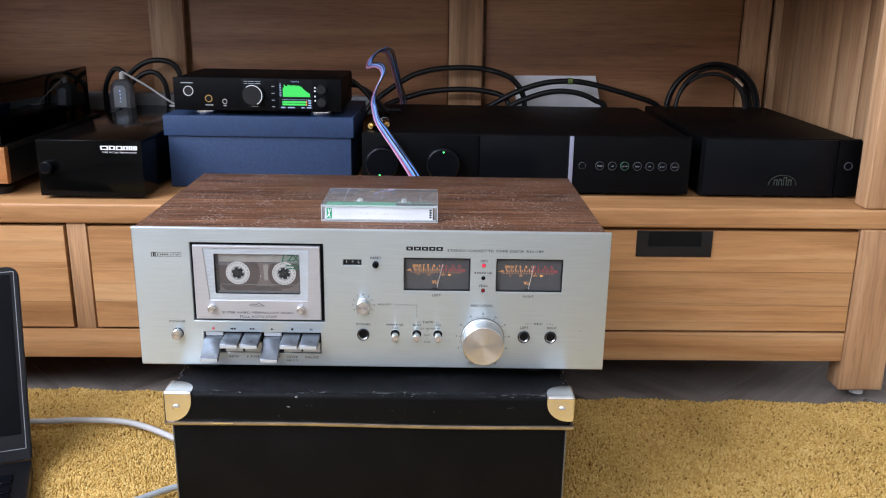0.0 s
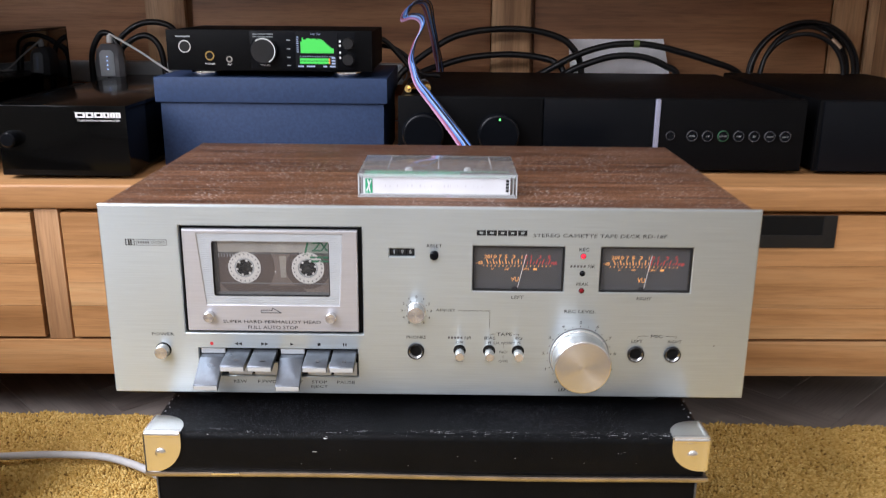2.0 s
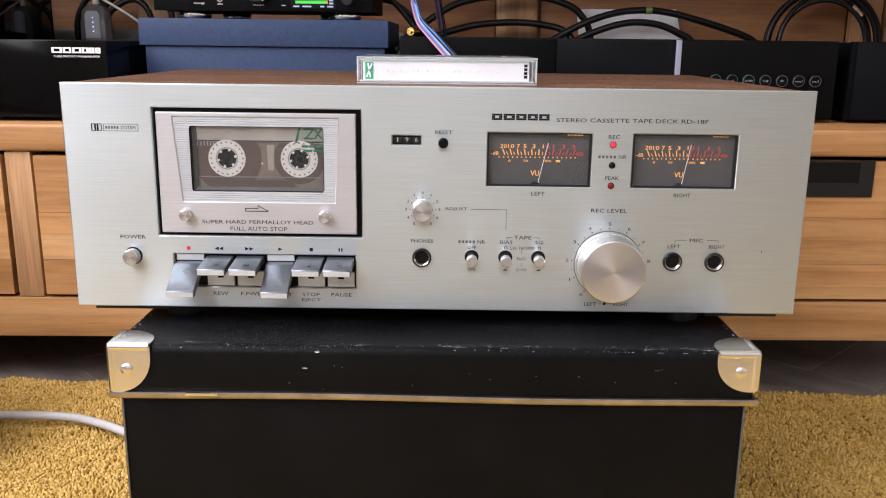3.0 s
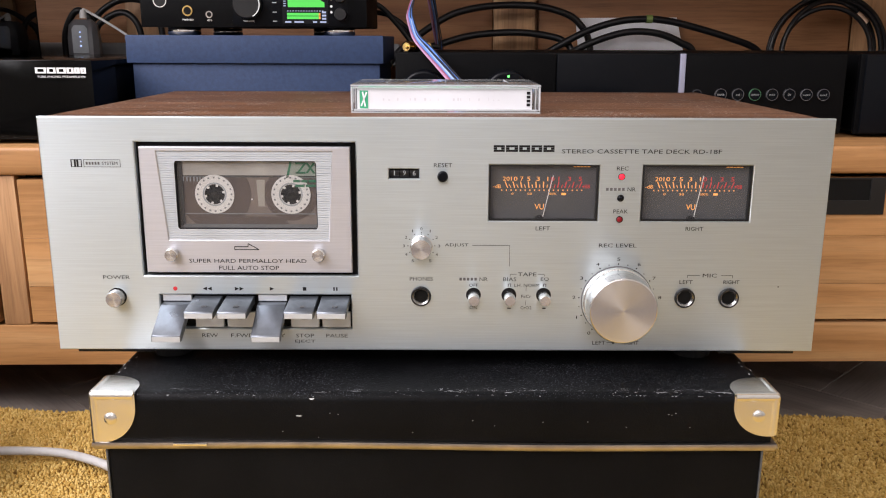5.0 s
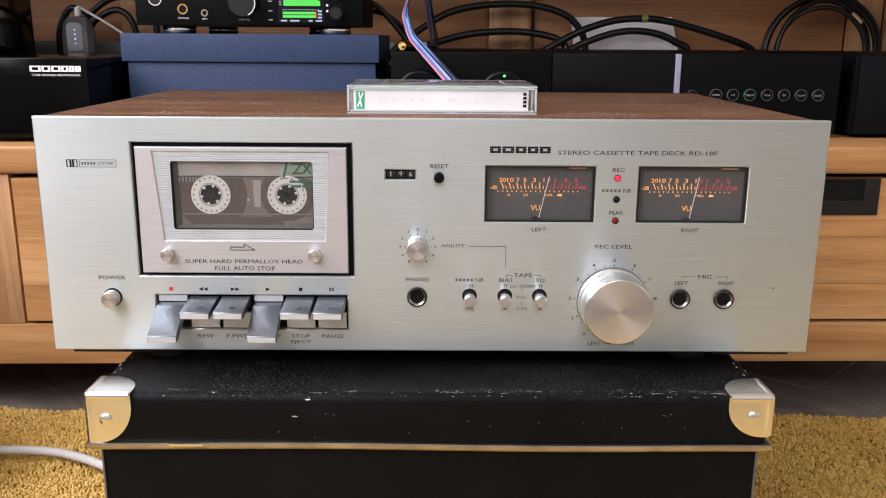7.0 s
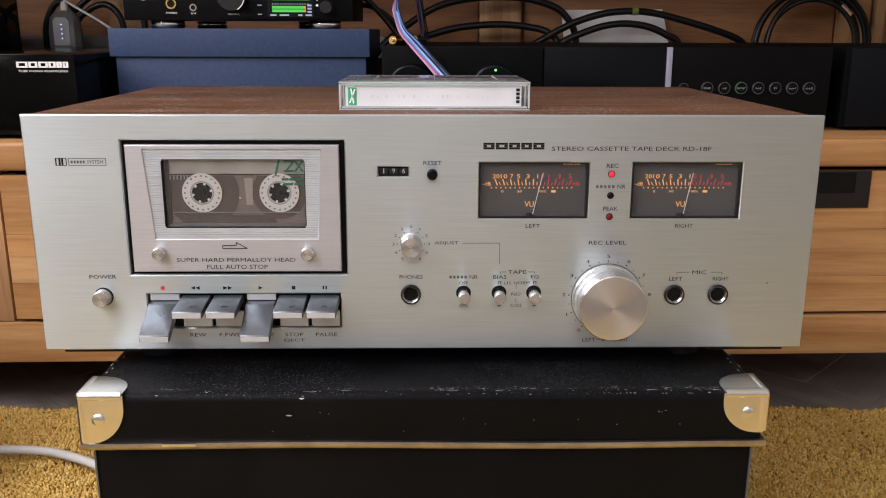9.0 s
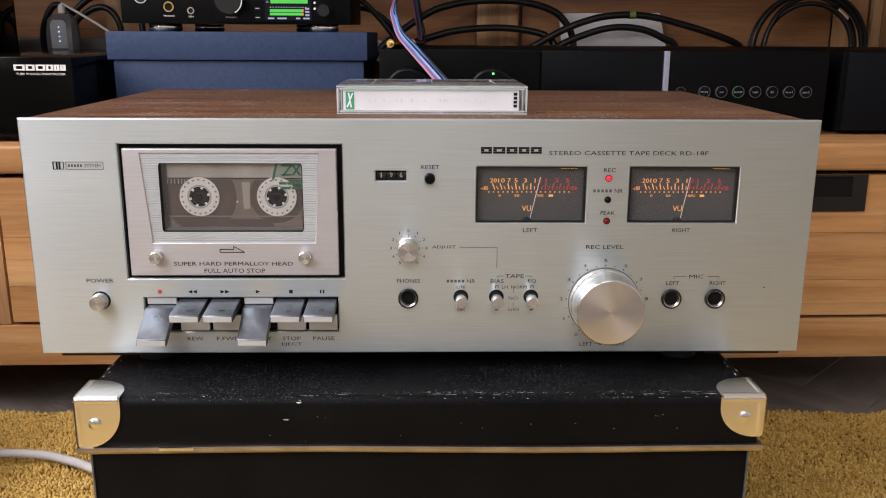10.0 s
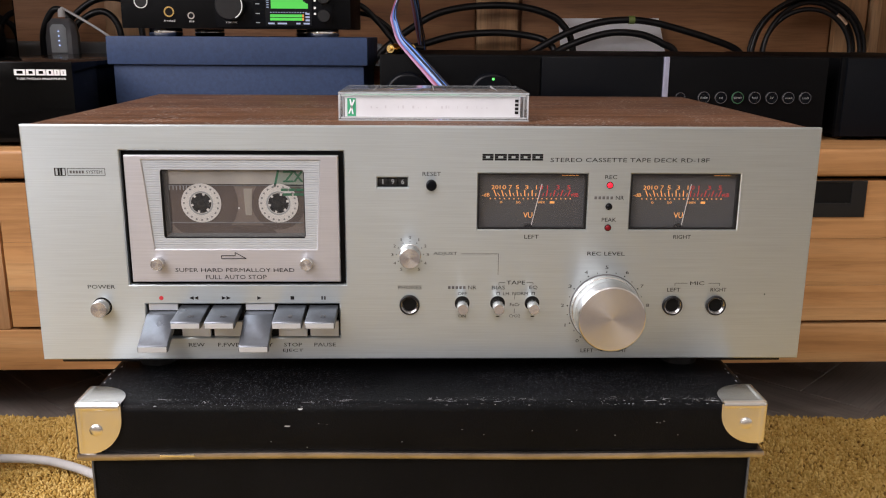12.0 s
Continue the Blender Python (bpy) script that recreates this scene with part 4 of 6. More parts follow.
def key(x, down):
    """One piano key: a sloping blade with a thick front lip, resting up or held down."""
    w = 0.0080
    z0, z1 = (0.0285, 0.0165) if down else (0.0318, 0.0292)
    tip = -0.0235 if down else -0.0215
    side = [(0.002, z0), (-0.004, z0 - 0.0004), (tip + 0.0006, z1 + 0.0004), (tip, z1 - 0.0002), (tip, z1 - 0.0036), (tip + 0.0022, z1 - 0.0036), (-0.002, z0 - 0.0045), (0.002, z0 - 0.0045)]
    bm = bmesh.new()
    a = [bm.verts.new((mm(x) - w, y, DZ + z)) for y, z in side]
    b = [bm.verts.new((mm(x) + w, y, DZ + z)) for y, z in side]
    bm.faces.new(a)
    bm.faces.new(b[::-1])
    for k in range(len(a)):
        n = (k + 1) % len(a)
        bm.faces.new((a[k], b[k], b[n], a[n]))
    bmesh.ops.recalc_face_normals(bm, faces=bm.faces[:])
    bmesh.ops.bevel(bm, geom=bm.edges[:], offset=0.0003, segments=1, affect="EDGES")
    kk = part("piano_key", bm, KEY_METAL, deck, "grey key pressed down" if down else "grey key in rest position")
    part("key_lip", box(mm(x) - w + 0.0004, mm(x) + w - 0.0004, tip - 0.0002, tip + 0.0002, DZ + z1 - 0.0034, DZ + z1 - 0.0005, 0.0001), BEZEL, kk, "", False)
    if down:
        part("key_back", box(mm(x) - w, mm(x) + w, 0.0012, 0.0030, DZ + 0.0290, DZ + 0.0326), BEZEL, kk, "", False)
    else:
        part("key_root", box(mm(x) - w, mm(x) + w, 0.0004, 0.0030, DZ + 0.0135, DZ + 0.0225, 0.0003), BEZEL, kk, "", False)
        key_sign(x, kk)
        part("key_slot", box(mm(x) - 0.0018, mm(x) + 0.0018, 0.0001, 0.0006, DZ + 0.0185, DZ + 0.0200), BLACK, kk, "", False)
    return kk


key_obs = [key(*k) for k in PIANO]


def tri(x, z, w, h, way, mat=None, y=FP):
    bm = bmesh.new()
    pts = ((x - way * w / 2, z - h / 2), (x - way * w / 2, z + h / 2), (x + way * w / 2, z))
    bm.faces.new([bm.verts.new((p, y, q)) for p, q in pts])
    part("printed_sign", bm, mat or INK, deck, "", False)


SZ = DZ + 0.0365
disc(-0.1470, SZ, 0, 0.0012, 0.00015, RED_INK, deck, "record_dot", 16)
for x, way in ((-0.1303, -1), (-0.1277, -1), (-0.1122, 1), (-0.1096, 1), (-0.0925, 1)):
    tri(x, SZ, 0.0025, 0.0022, way)
bar(-0.0752, -0.0732, SZ - 0.001, SZ + 0.001, 0, INK, deck, "printed_sign")
for x in (-0.0576, -0.0560):
    bar(x - 0.0004, x + 0.0004, SZ - 0.001, SZ + 0.001, 0, INK, deck, "printed_sign")
word("REW", -129, 8.8, 9)
word("F.FWD", -110.5, 8.8, 13)
word("PLAY", -91.5, 8.8, 11)
word("STOP", -74.8, 8.8, 10.3)
word("EJECT", -74.8, 5.2, 11.5)
word("PAUSE", -56.6, 8.8, 12.2)

# counter
cnt = part("tape_counter", box(-0.0258, -0.0097, 0.0025, 0.0042, DZ + 0.0993, DZ + 0.1046), BLACK, deck, "black three-digit tape counter window", False)
for x, d in ((-0.0230, "1"), (-0.0176, "9"), (-0.0122, "6")):
    part("number_wheel", lathe([(0, -0.0024), (0.0034, -0.0024), (0.0034, 0.0024), (0, 0.0024)], (x, 0.0052, DZ + 0.1019), "X", 20), BLACK_PLAST, cnt)
    lettering(d, x, DZ + 0.1022, 0.0016, 0.0006 if d == "1" else 0.0016, 0.0027, LIGHT_GREY, cnt)
word("RESET", 3.6, 106.8, 10)
part("reset_button", lathe([(0.0029, 0), (0.0029, 0.0036), (0.0023, 0.0044), (0, 0.0047)], (0.0034, 0, DZ + 0.1008), "Y", 28), BLACK_ACRYL, deck, "small glossy black reset button")

# level meters
NEEDLES = (5.5, 4.2)


def meter(x, which, lean):
    m = part("vu_meter", box(x + 0.0002, x + 0.0598, 0.0034, 0.0043, DZ + 0.0762, DZ + 0.1068), DIAL, deck, "charcoal level meter with amber backlit scale", False)
    yd = 0.0032
    top = DZ + 0.107
    part("meter_surround", plate(x + 0.0001, x + 0.0599, DZ + 0.0761, DZ + 0.1069, 0.0003, 0.0033, [(x + 0.0007, x + 0.0588, DZ + 0.0768, DZ + 0.1063)], 0), BLACK_PLAST, m, "", False)
    for w, u, mat, wd in (("20", 9.4, AMBER, 3.8), ("10", 13.8, AMBER, 3.6), ("7", 18, AMBER, 1.7), ("5", 21.8, AMBER, 1.8), ("3", 27, AMBER, 1.8), ("1", 32.3, AMBER, 0.45), ("0", 35.0, AMBER_RED, 1.8), ("1", 38.4, AMBER_RED, 0.45), ("3", 44.2, AMBER_RED, 1.8), ("5", 50.2, AMBER_RED, 1.8)):
        lettering(w, x + mm(u), top - 0.0080, yd, mm(wd), 0.0023, mat, m, "scale_number")
    lettering("-dB", x + 0.0044, top - 0.0122, yd, 0.0044, 0.0020, AMBER, m, "scale_number")
    lettering("+dB", x + 0.0535, top - 0.0122, yd, 0.0044, 0.0020, AMBER_RED, m, "scale_number")
    for k in range(22):
        u = 10.0 + k * 2.0
        red = u > 33.5
        major = k % 2 == 0
        slant = (u - 30) * 0.055
        bm = bmesh.new()
        h0, h1, w = 13.0, (9.6 if major else 11.2), 0.28 if major else 0.2
        bm.faces.new([bm.verts.new((x + mm(p), yd, top - mm(q))) for p, q in ((u - w - slant * 0.2, h0), (u + w - slant * 0.2, h0), (u + w + slant, h1), (u - w + slant, h1))])
        part("scale_tick", bm, AMBER_RED if red else AMBER, m, "", False)
    for k in range(18):
        u = 7.0 + k * 2.6
        bar(x + mm(u) - 0.0003, x + mm(u) + 0.0003, top - 0.0147, top - 0.0140, yd, AMBER, m, "scale_dot")
    for w, u, wd in (("0", 13, 1.3), ("50", 22.5, 2.6), ("100%", 35, 4.6)):
        lettering(w, x + mm(u), top - 0.0164, yd, mm(wd), 0.0013, AMBER, m, "scale_number")
    bar(x + 0.0400, x + 0.0425, top - 0.0170, top - 0.0158, yd, AMBER, m, "scale_dot")
    lettering("VU", x + 0.0280, top - 0.0236, yd, 0.0050, 0.0031, AMBER, m, "scale_number")
    for u in range(5):
        bar(x + 0.0462 + u * 0.0019, x + 0.0477 + u * 0.0019, top - 0.0014, top - 0.0004, yd, AMBER, m, "maker_block")
    part("needle", tube([(x + 0.0297, 0.0026, top - 0.0305), (x + 0.0297 + mm(lean) / 2, 0.0026, top - 0.018), (x + 0.0297 + mm(lean), 0.0026, top - 0.006)], 0.00022, 6, 2), WHITE_PRINT, m, "thin white needle")
    part("needle_pivot", lathe([(0.0030, 0), (0.0028, 0.0008), (0, 0.0009)], (x + 0.0283, 0.0032, top - 0.0312), "Y", 24), BLACK_PLAST, m)
    part("meter_glass", box(x + 0.0002, x + 0.0598, 0.0010, 0.0013, DZ + 0.0762, DZ + 0.1068), METER_GLASS, m, "", False)
    word(which, mm(0) + x * 1000 + 30, 71.8, 8.0 if which == "LEFT" else 9.8)


meter(0.029, "LEFT", NEEDLES[0])
meter(0.113, "RIGHT", NEEDLES[1])
for w, zt, zl, mat, wd, nm in (("REC", 105.3, 100.8, RED_LED, 6.5, "lit red indicator"), ("NR", 93.8, 88.9, BLACK_ACRYL, 4.5, "dark unlit indicator"), ("PEAK", 81.5, 77.0, RED_LED_DIM, 8, "dim red indicator")):
    if w == "NR":
        for q in range(5):
            bar(0.0930 + q * 0.0022, 0.0944 + q * 0.0022, DZ + 0.0930, DZ + 0.0946, 0, GREY_INK, deck, "printed_bar")
    word(w, 101.6 if w != "NR" else 107, zt, wd)
    led = part("indicator", lathe([(0.0015, 0), (0.0015, 0.0006), (0.0009, 0.0012), (0, 0.0013)], (0.1012, 0, DZ + mm(zl)), "Y", 20), mat, deck, nm)
    ring(0.1012, DZ + mm(zl), 0, 0.0015, 0.0019, 0.0004, BLACK, led, "indicator_rim", 20)

# adjust knob and its dial
AX, AZ = -0.0083, 0.0616
part("adjust_knob", lathe([(0.0062, 0), (0.0062, 0.0010), (0.0058, 0.0012), (0.0058, 0.0092), (0.0054, 0.0097), (0, 0.0097)], (AX, 0, DZ + AZ), "Y", 48), SPUN, deck, "small spun aluminium adjust knob")
bar(AX - 0.0001, AX + 0.0001, DZ + AZ + 0.0062, DZ + AZ + 0.0068, 0, INK, deck, "dial_line")
for k, d in enumerate("54321012345"):
    a = radians(-150 + 30 * k)
    if abs(k - 5) < 5:
        disc(AX + 0.0075 * math.sin(a), DZ + AZ + 0.0075 * math.cos(a), 0, 0.0003, 0.0001, INK, deck, "dial_dot", 10)
    lettering(d, AX + 0.0098 * math.sin(a), DZ + AZ + 0.0098 * math.cos(a), FP, 0.0013 if d != "1" else 0.0004, 0.0016, INK, deck, "dial_number")
word("ADJUST", 11.3, 62, 13.2)
bar(0.0200, 0.0410, DZ + 0.0619, DZ + 0.0621, 0, INK, deck, "printed_line")
bar(0.0408, 0.0410, DZ + 0.0500, DZ + 0.0619, 0, INK, deck, "printed_line")

# sockets


def socket(x, z, label):
    s = part("socket", lathe([(0.0057, 0), (0.0057, 0.0014), (0.0053, 0.0021), (0.0048, 0.0021), (0.0047, 0.0016)], (x, 0, DZ + z), "Y", 40), BLACK_PLAST, deck, label)
    part("socket_ring", lathe([(0.0047, 0.0017), (0.0043, 0.0015), (0.0036, 0.0005)], (x, 0, DZ + z), "Y", 40), DULL_NICKEL, s, "bright funnel of the socket")
    disc(x, DZ + z, 0, 0.0036, 0.0004, BLACK, s, "socket_hole")


word("PHONES", -8.4, 42.6, 13)
socket(-0.0086, 0.0325, "black headphone socket")
word("MIC", 153.6, 45, 8)
word("LEFT", 140.5, 41.2, 7.4)
word("RIGHT", 166, 41.2, 9)
for a, b, c in ((141, 148, 141), (160, 166.5, 166.5)):
    bar(mm(a), mm(b), DZ + 0.0449, DZ + 0.0451, 0, INK, deck, "printed_line")
    bar(mm(c) - 0.0001, mm(c) + 0.0001, DZ + 0.0436, DZ + 0.0449, 0, INK, deck, "printed_line")
socket(0.1402, 0.0320, "black microphone socket")
socket(0.1650, 0.0320, "black microphone socket")

# lever switches
for q in range(5):
    bar(0.0130 + q * 0.0021, 0.0144 + q * 0.0021, DZ + 0.0417, DZ + 0.0433, 0, GREY_INK, deck, "printed_bar")
word("NR", 26.6, 42.5, 4.6)
word("OFF", 21, 39, 5.0, 0.0018)
word("ON", 21, 25.8, 4.2, 0.0018)
word("BIAS", 41.3, 42.5, 7.4)
word("EQ", 61, 42.5, 4.6)
word("TAPE", 51, 45.4, 10.5)
for a, b, c in ((41.5, 45, 41.5), (57, 60.7, 60.7)):
    bar(mm(a), mm(b), DZ + 0.0453, DZ + 0.0455, 0, INK, deck, "printed_line")
    bar(mm(c) - 0.0001, mm(c) + 0.0001, DZ + 0.0442, DZ + 0.0453, 0, INK, deck, "printed_line")
word("LH. NORM", 51, 39, 14, 0.0018)
word("FeCr", 50.8, 32.5, 5.6, 0.0018)
word("CrO2", 50.8, 25.8, 6.2, 0.0018)
for x in (41.2, 61):
    bar(mm(x) - 0.0009, mm(x) - 0.0005, DZ + 0.0382, DZ + 0.0398, 0, INK, deck, "printed_sign")
    bar(mm(x) + 0.0005, mm(x) + 0.0009, DZ + 0.0382, DZ + 0.0398, 0, INK, deck, "printed_sign")
    bar(mm(x) - 0.0009, mm(x) + 0.0009, DZ + 0.0396, DZ + 0.0399, 0, INK, deck, "printed_sign")
    bar(mm(x) - 0.0010, mm(x) + 0.0010, DZ + 0.0252, DZ + 0.0258, 0, INK, deck, "printed_sign")
for z in (0.0370, 0.0287):
    bar(0.0505, 0.0507, DZ + z - 0.0014, DZ + z + 0.0014, 0, INK, deck, "printed_line")


def switch(x):
    """A push switch: a turned cap standing out of a dark round opening."""
    s = part("push_switch", lathe([(0.0030, 0), (0.0032, 0.0060), (0.0032, 0.0100), (0.0028, 0.0106), (0, 0.0106)], (x, 0, DZ + 0.0328), "Y", 32), TURNED, deck, "turned aluminium push switch")
    disc(x, DZ + 0.0333, 0, 0.0042, 0.0002, BLACK, s, "switch_opening", 32)


for x in (0.0210, 0.0410, 0.0605):
    switch(x)

# record level knob
KX, KZ = 0.1020, 0.0300
part("level_knob_skirt", lathe([(0.0198, 0), (0.0198, 0.0030), (0.0193, 0.0036), (0.0190, 0.0036), (0.0189, 0.0090), (0.0186, 0.0096), (0.0178, 0.0096)], (KX, 0, DZ + KZ), "Y", 96), TURNED, deck, "rear ring of the record level knob")
part("level_knob", lathe([(0.0180, 0.0094), (0.0186, 0.0098), (0.0187, 0.0190), (0.0183, 0.0198), (0.0180, 0.0200), (0, 0.0200)], (KX, 0, DZ + KZ), "Y", 96), SPUN, deck, "large spun aluminium record level knob")
ring(KX, DZ + KZ, 0, 0.0197, 0.0203, 0.0004, GREY_INK, deck, "knob_gap", 64)
word("REC LEVEL", 101, 62.2, 21)
for k in range(21):
    a = radians(-142 + 14.2 * k)
    disc(KX + 0.0215 * math.sin(a), DZ + KZ + 0.0215 * math.cos(a), 0, 0.00042 if k % 2 == 0 else 0.0003, 0.0001, INK, deck, "dial_dot", 10)
    if k % 2 == 0 and k < 20:
        d = str(k // 2)
        lettering(d, KX + 0.0243 * math.sin(a), DZ + KZ + 0.0243 * math.cos(a), FP, 0.0018 if d != "1" else 0.0005, 0.0019, INK, deck, "dial_number")
word("LEFT", 93.0, 5.0, 7.4)
word("RIGHT", 111.2, 5.0, 9)
disc(0.1013, DZ + 0.0052, 0, 0.0009, 0.0001, INK, deck, "printed_sign", 12)
bar(0.0975, 0.1058, DZ + 0.0051, DZ + 0.0053, 0, INK, deck, "printed_line")

# ---- tape box lying on the deck ----
TB = DZ + 0.1324
tbox = thing("cassette_box", "clear plastic cassette box with a white inlay card", "cassette box")
bx0, bx1, by0, by1, bh = -0.0490, 0.0590, 0.0295, 0.1010, 0.0160
part("lid_top", box(bx0, bx1, by0, by1, TB + bh - 0.0011, TB + bh, 0.0003), CLEAR, tbox)
part("box_bottom", box(bx0, bx1, by0, by1, TB, TB + 0.0011, 0.0003), CLEAR, tbox)
for z in (TB + 0.0012, TB + bh - 0.0022):
    part("edge_strip", box(bx0 + 0.0015, bx1 - 0.0015, by0, by0 + 0.0011, z, z + 0.0010, 0.0003), CLEAR_EDGE, tbox)
part("box_rear", box(bx0 + 0.0015, bx1 - 0.0015, by1 - 0.0011, by1, TB + 0.0012, TB + bh - 0.0012, 0.0003), CLEAR, tbox)
for x in (bx0, bx1 - 0.0010):
    for y in (by0, by1 - 0.0010):
        part("corner_edge", box(x, x + 0.0010, y, y + 0.0010, TB + 0.0013, TB + bh - 0.0013, 0.0003), CLEAR_EDGE, tbox)
for z0, y in ((TB + bh - 0.0009, by0 - 0.0004), (TB + bh - 0.0009, by1), (TB + 0.0001, by0 - 0.0004)):
    # thin pale strips laid along the edges as highlights
    part("edge_highlight", box(bx0, bx1, y, y + 0.0004, z0, z0 + 0.0008), CLEAR_EDGE, tbox, "", False)
for x in (bx0, bx1 - 0.0012):
    part("box_end", box(x, x + 0.0010, by0 + 0.0012, by1 - 0.0012, TB + 0.0012, TB + bh - 0.0012, 0.0003), CLEAR, tbox)
for x in (bx0 + 0.0022, bx1 - 0.0030):
    part("hinge_rib", box(x, x + 0.0008, by0 + 0.002, by0 + 0.012, TB + 0.0015, TB + bh - 0.002, 0.0002), CLEAR_EDGE, tbox)
part("inlay_spine", box(bx0 + 0.0035, bx1 - 0.0048, by0 + 0.0014, by0 + 0.0018, TB + 0.0022, TB + bh - 0.0020), plain("white_card", (0.68, 0.69, 0.72), 0.7, 0, 0.02, 30), tbox, "white inlay card spine", False)
part("inlay_flap", box(bx0 + 0.0035, bx1 - 0.0048, by0 + 0.0019, by0 + 0.019, TB + bh - 0.0020, TB + bh - 0.0016), plain("bright_green_card", (0.05, 0.48, 0.25), 0.5, 0, 0.03), tbox, "green printed inlay flap", False)
part("inlay_flap_mark", box(0.020, bx1 - 0.0048, by0 + 0.004, by0 + 0.015, TB + bh - 0.00155, TB + bh - 0.0013), INK, tbox, "", False)
part("inlay_label", box(bx0 + 0.0050, bx0 + 0.0098, by0 + 0.0012, by0 + 0.0014, TB + 0.0026, TB + bh - 0.0034), GREEN_PRINT, tbox, "green block with a white stripe", False)
for k in range(2):
    bm = box(-0.0004, 0.0004, by0 + 0.0009, by0 + 0.0012, -0.0042, 0.0042)
    bmesh.ops.rotate(bm, verts=bm.verts[:], cent=(0, 0, 0), matrix=Matrix.Rotation(radians(22 if k else -10), 3, "Y"))
    bmesh.ops.translate(bm, verts=bm.verts[:], vec=(bx0 + 0.0074, 0, TB + 0.0078))
    part("inlay_stripe", bm, PAPER, tbox, "", False)
for k in range(4):
    bar(bx1 - 0.0078, bx1 - 0.0058, TB + 0.0040 + k * 0.0022, TB + 0.0056 + k * 0.0022, by0 + 0.0013, INK, tbox, "maker_block")
rng2 = random.Random(3)
for k in range(26):
    x = -0.0305 + k * 0.0026 + rng2.uniform(-0.0006, 0.0006)
    h = rng2.uniform(0.0006, 0.0018)
    if rng2.random() < 0.6:
        bar(x, x + rng2.uniform(0.0002, 0.0012), TB + 0.0070, TB + 0.0070 + h, by0 + 0.0013, plain("faint_pencil", (0.60, 0.60, 0.63), 0.8, 0, 0.02) if k == 0 else bpy.data.materials.get("faint_pencil") or PAPER, tbox, "faint_writing")
for x in (-0.0165, 0.0260):
    h = part("hub_peg", lathe([(0.0030, 0), (0.0028, 0.0100), (0.0020, 0.0112), (0, 0.0112)], (x, by0 + 0.043, TB + 0.0012), "Z", 24), HUB_WHITE, tbox)
    bm = box(x - 0.0062, x + 0.0062, by0 + 0.0424, by0 + 0.0436, TB + 0.0012, TB + 0.0100, 0.0004)
    add_box(bm, x - 0.0006, x + 0.0006, by0 + 0.0368, by0 + 0.0492, TB + 0.0012, TB + 0.0100)
    part("peg_fin", bm, CLEAR_EDGE, h)
for x in (-0.030, 0.005, 0.042):
    part("lid_seam", box(x, x + 0.0003, by0 + 0.018, by1 - 0.003, TB + bh, TB + bh + 0.00015), CLEAR_EDGE, tbox, "", False)

# ---- hi-fi on the shelf ----
AF = 0.380


EMBLEM = plain("dull_green_grey", (0.045, 0.06, 0.05), 0.5, 0, 0.02)


def arc_emblem(x, z, y, r, parent):
    """The maker's half-round emblem, as a plain outline with blocks in it."""
    pts = [(x + r * math.cos(a), y, z + 0.75 * r * math.sin(a)) for a in [math.pi * k / 14 for k in range(15)]]
    part("emblem_arc", tube(pts, 0.0003, 6, 2), EMBLEM, parent)
    for k, h in enumerate((0.45, 0.45, 0.62, 0.45)):
        u = x - r * 0.62 + k * r * 0.34
        for a, b, c, d in ((0, 0.05, 0, h), (0.2, 0.25, 0, h), (0, 0.25, h - 0.08, h)):
            bar(u + a * r, u + b * r, z + c * r, z + d * r, y, EMBLEM, parent, "emblem_block")


def amp_body(t, x0, x1, y1):
    part("sleeve", box(x0 + 0.002, x1 - 0.002, AF + 0.007, y1, 0.2560, 0.3310, 0.003), BLACK_METAL, t)
    part("heatsink_fascia", box(x0, x1, AF + 0.0005, AF + 0.0065, 0.2550, 0.3318, 0.0012), BLACK_METAL, t)
    for x in (x0 + 0.03, x1 - 0.03):
        for y in (AF + 0.04, y1 - 0.04):
            part("foot", lathe([(0.010, 0), (0.010, 0.2558 - shelf_at(x)), (0, 0.2558 - shelf_at(x))], (x, y, shelf_at(x)), "Z", 16), RUBBER, t)


RIM = plain("dark_clear_rim", (0.06, 0.06, 0.065), 0.15, 0.0, 0.02, 40, 0, 0, 0.6)
amp = thing("preamplifier", "black preamplifier with two round knobs and lit buttons", "amplifier")
amp_body(amp, -0.0420, 0.3915, 0.700)
part("left_panel", box(-0.0410, 0.1118, AF - 0.003, AF, 0.2565, 0.3306, 0.001), BLACK_METAL, amp)
part("centre_panel", box(0.1128, 0.2295, AF - 0.004, AF, 0.2565, 0.3306, 0.001), BLACK_ACRYL, amp, "black acrylic centre panel")
part("silver_strip", box(0.2302, 0.2358, AF - 0.0045, AF, 0.2565, 0.3312, 0.0008), plain("satin_grey_blue_metal", (0.26, 0.27, 0.36), 0.4, 0.3, 0.02), amp, "narrow silver strip")
part("right_panel", box(0.2365, 0.3905, AF - 0.003, AF, 0.2565, 0.3306, 0.001), BLACK_METAL, amp)
for x, ang in ((-0.0145, 195), (0.0650, 15)):
    kn = part("volume_knob", lathe([(0.0228, 0), (0.0228, 0.011), (0.0218, 0.0135), (0.0195, 0.0150), (0, 0.0150)], (x, AF - 0.003, 0.2935), "Y", 56), BLACK_ACRYL, amp, "round black knob with a green dot")
    a = radians(ang)
    if ang < 90:
        disc(x + 0.0005, 0.3100, AF - 0.018, 0.0011, 0.0004, GREEN_LED, kn, "green_dot", 14)
    else:
        disc(x - 0.003, 0.2790, AF - 0.018, 0.0011, 0.0004, GREEN_LED, kn, "green_dot", 14)
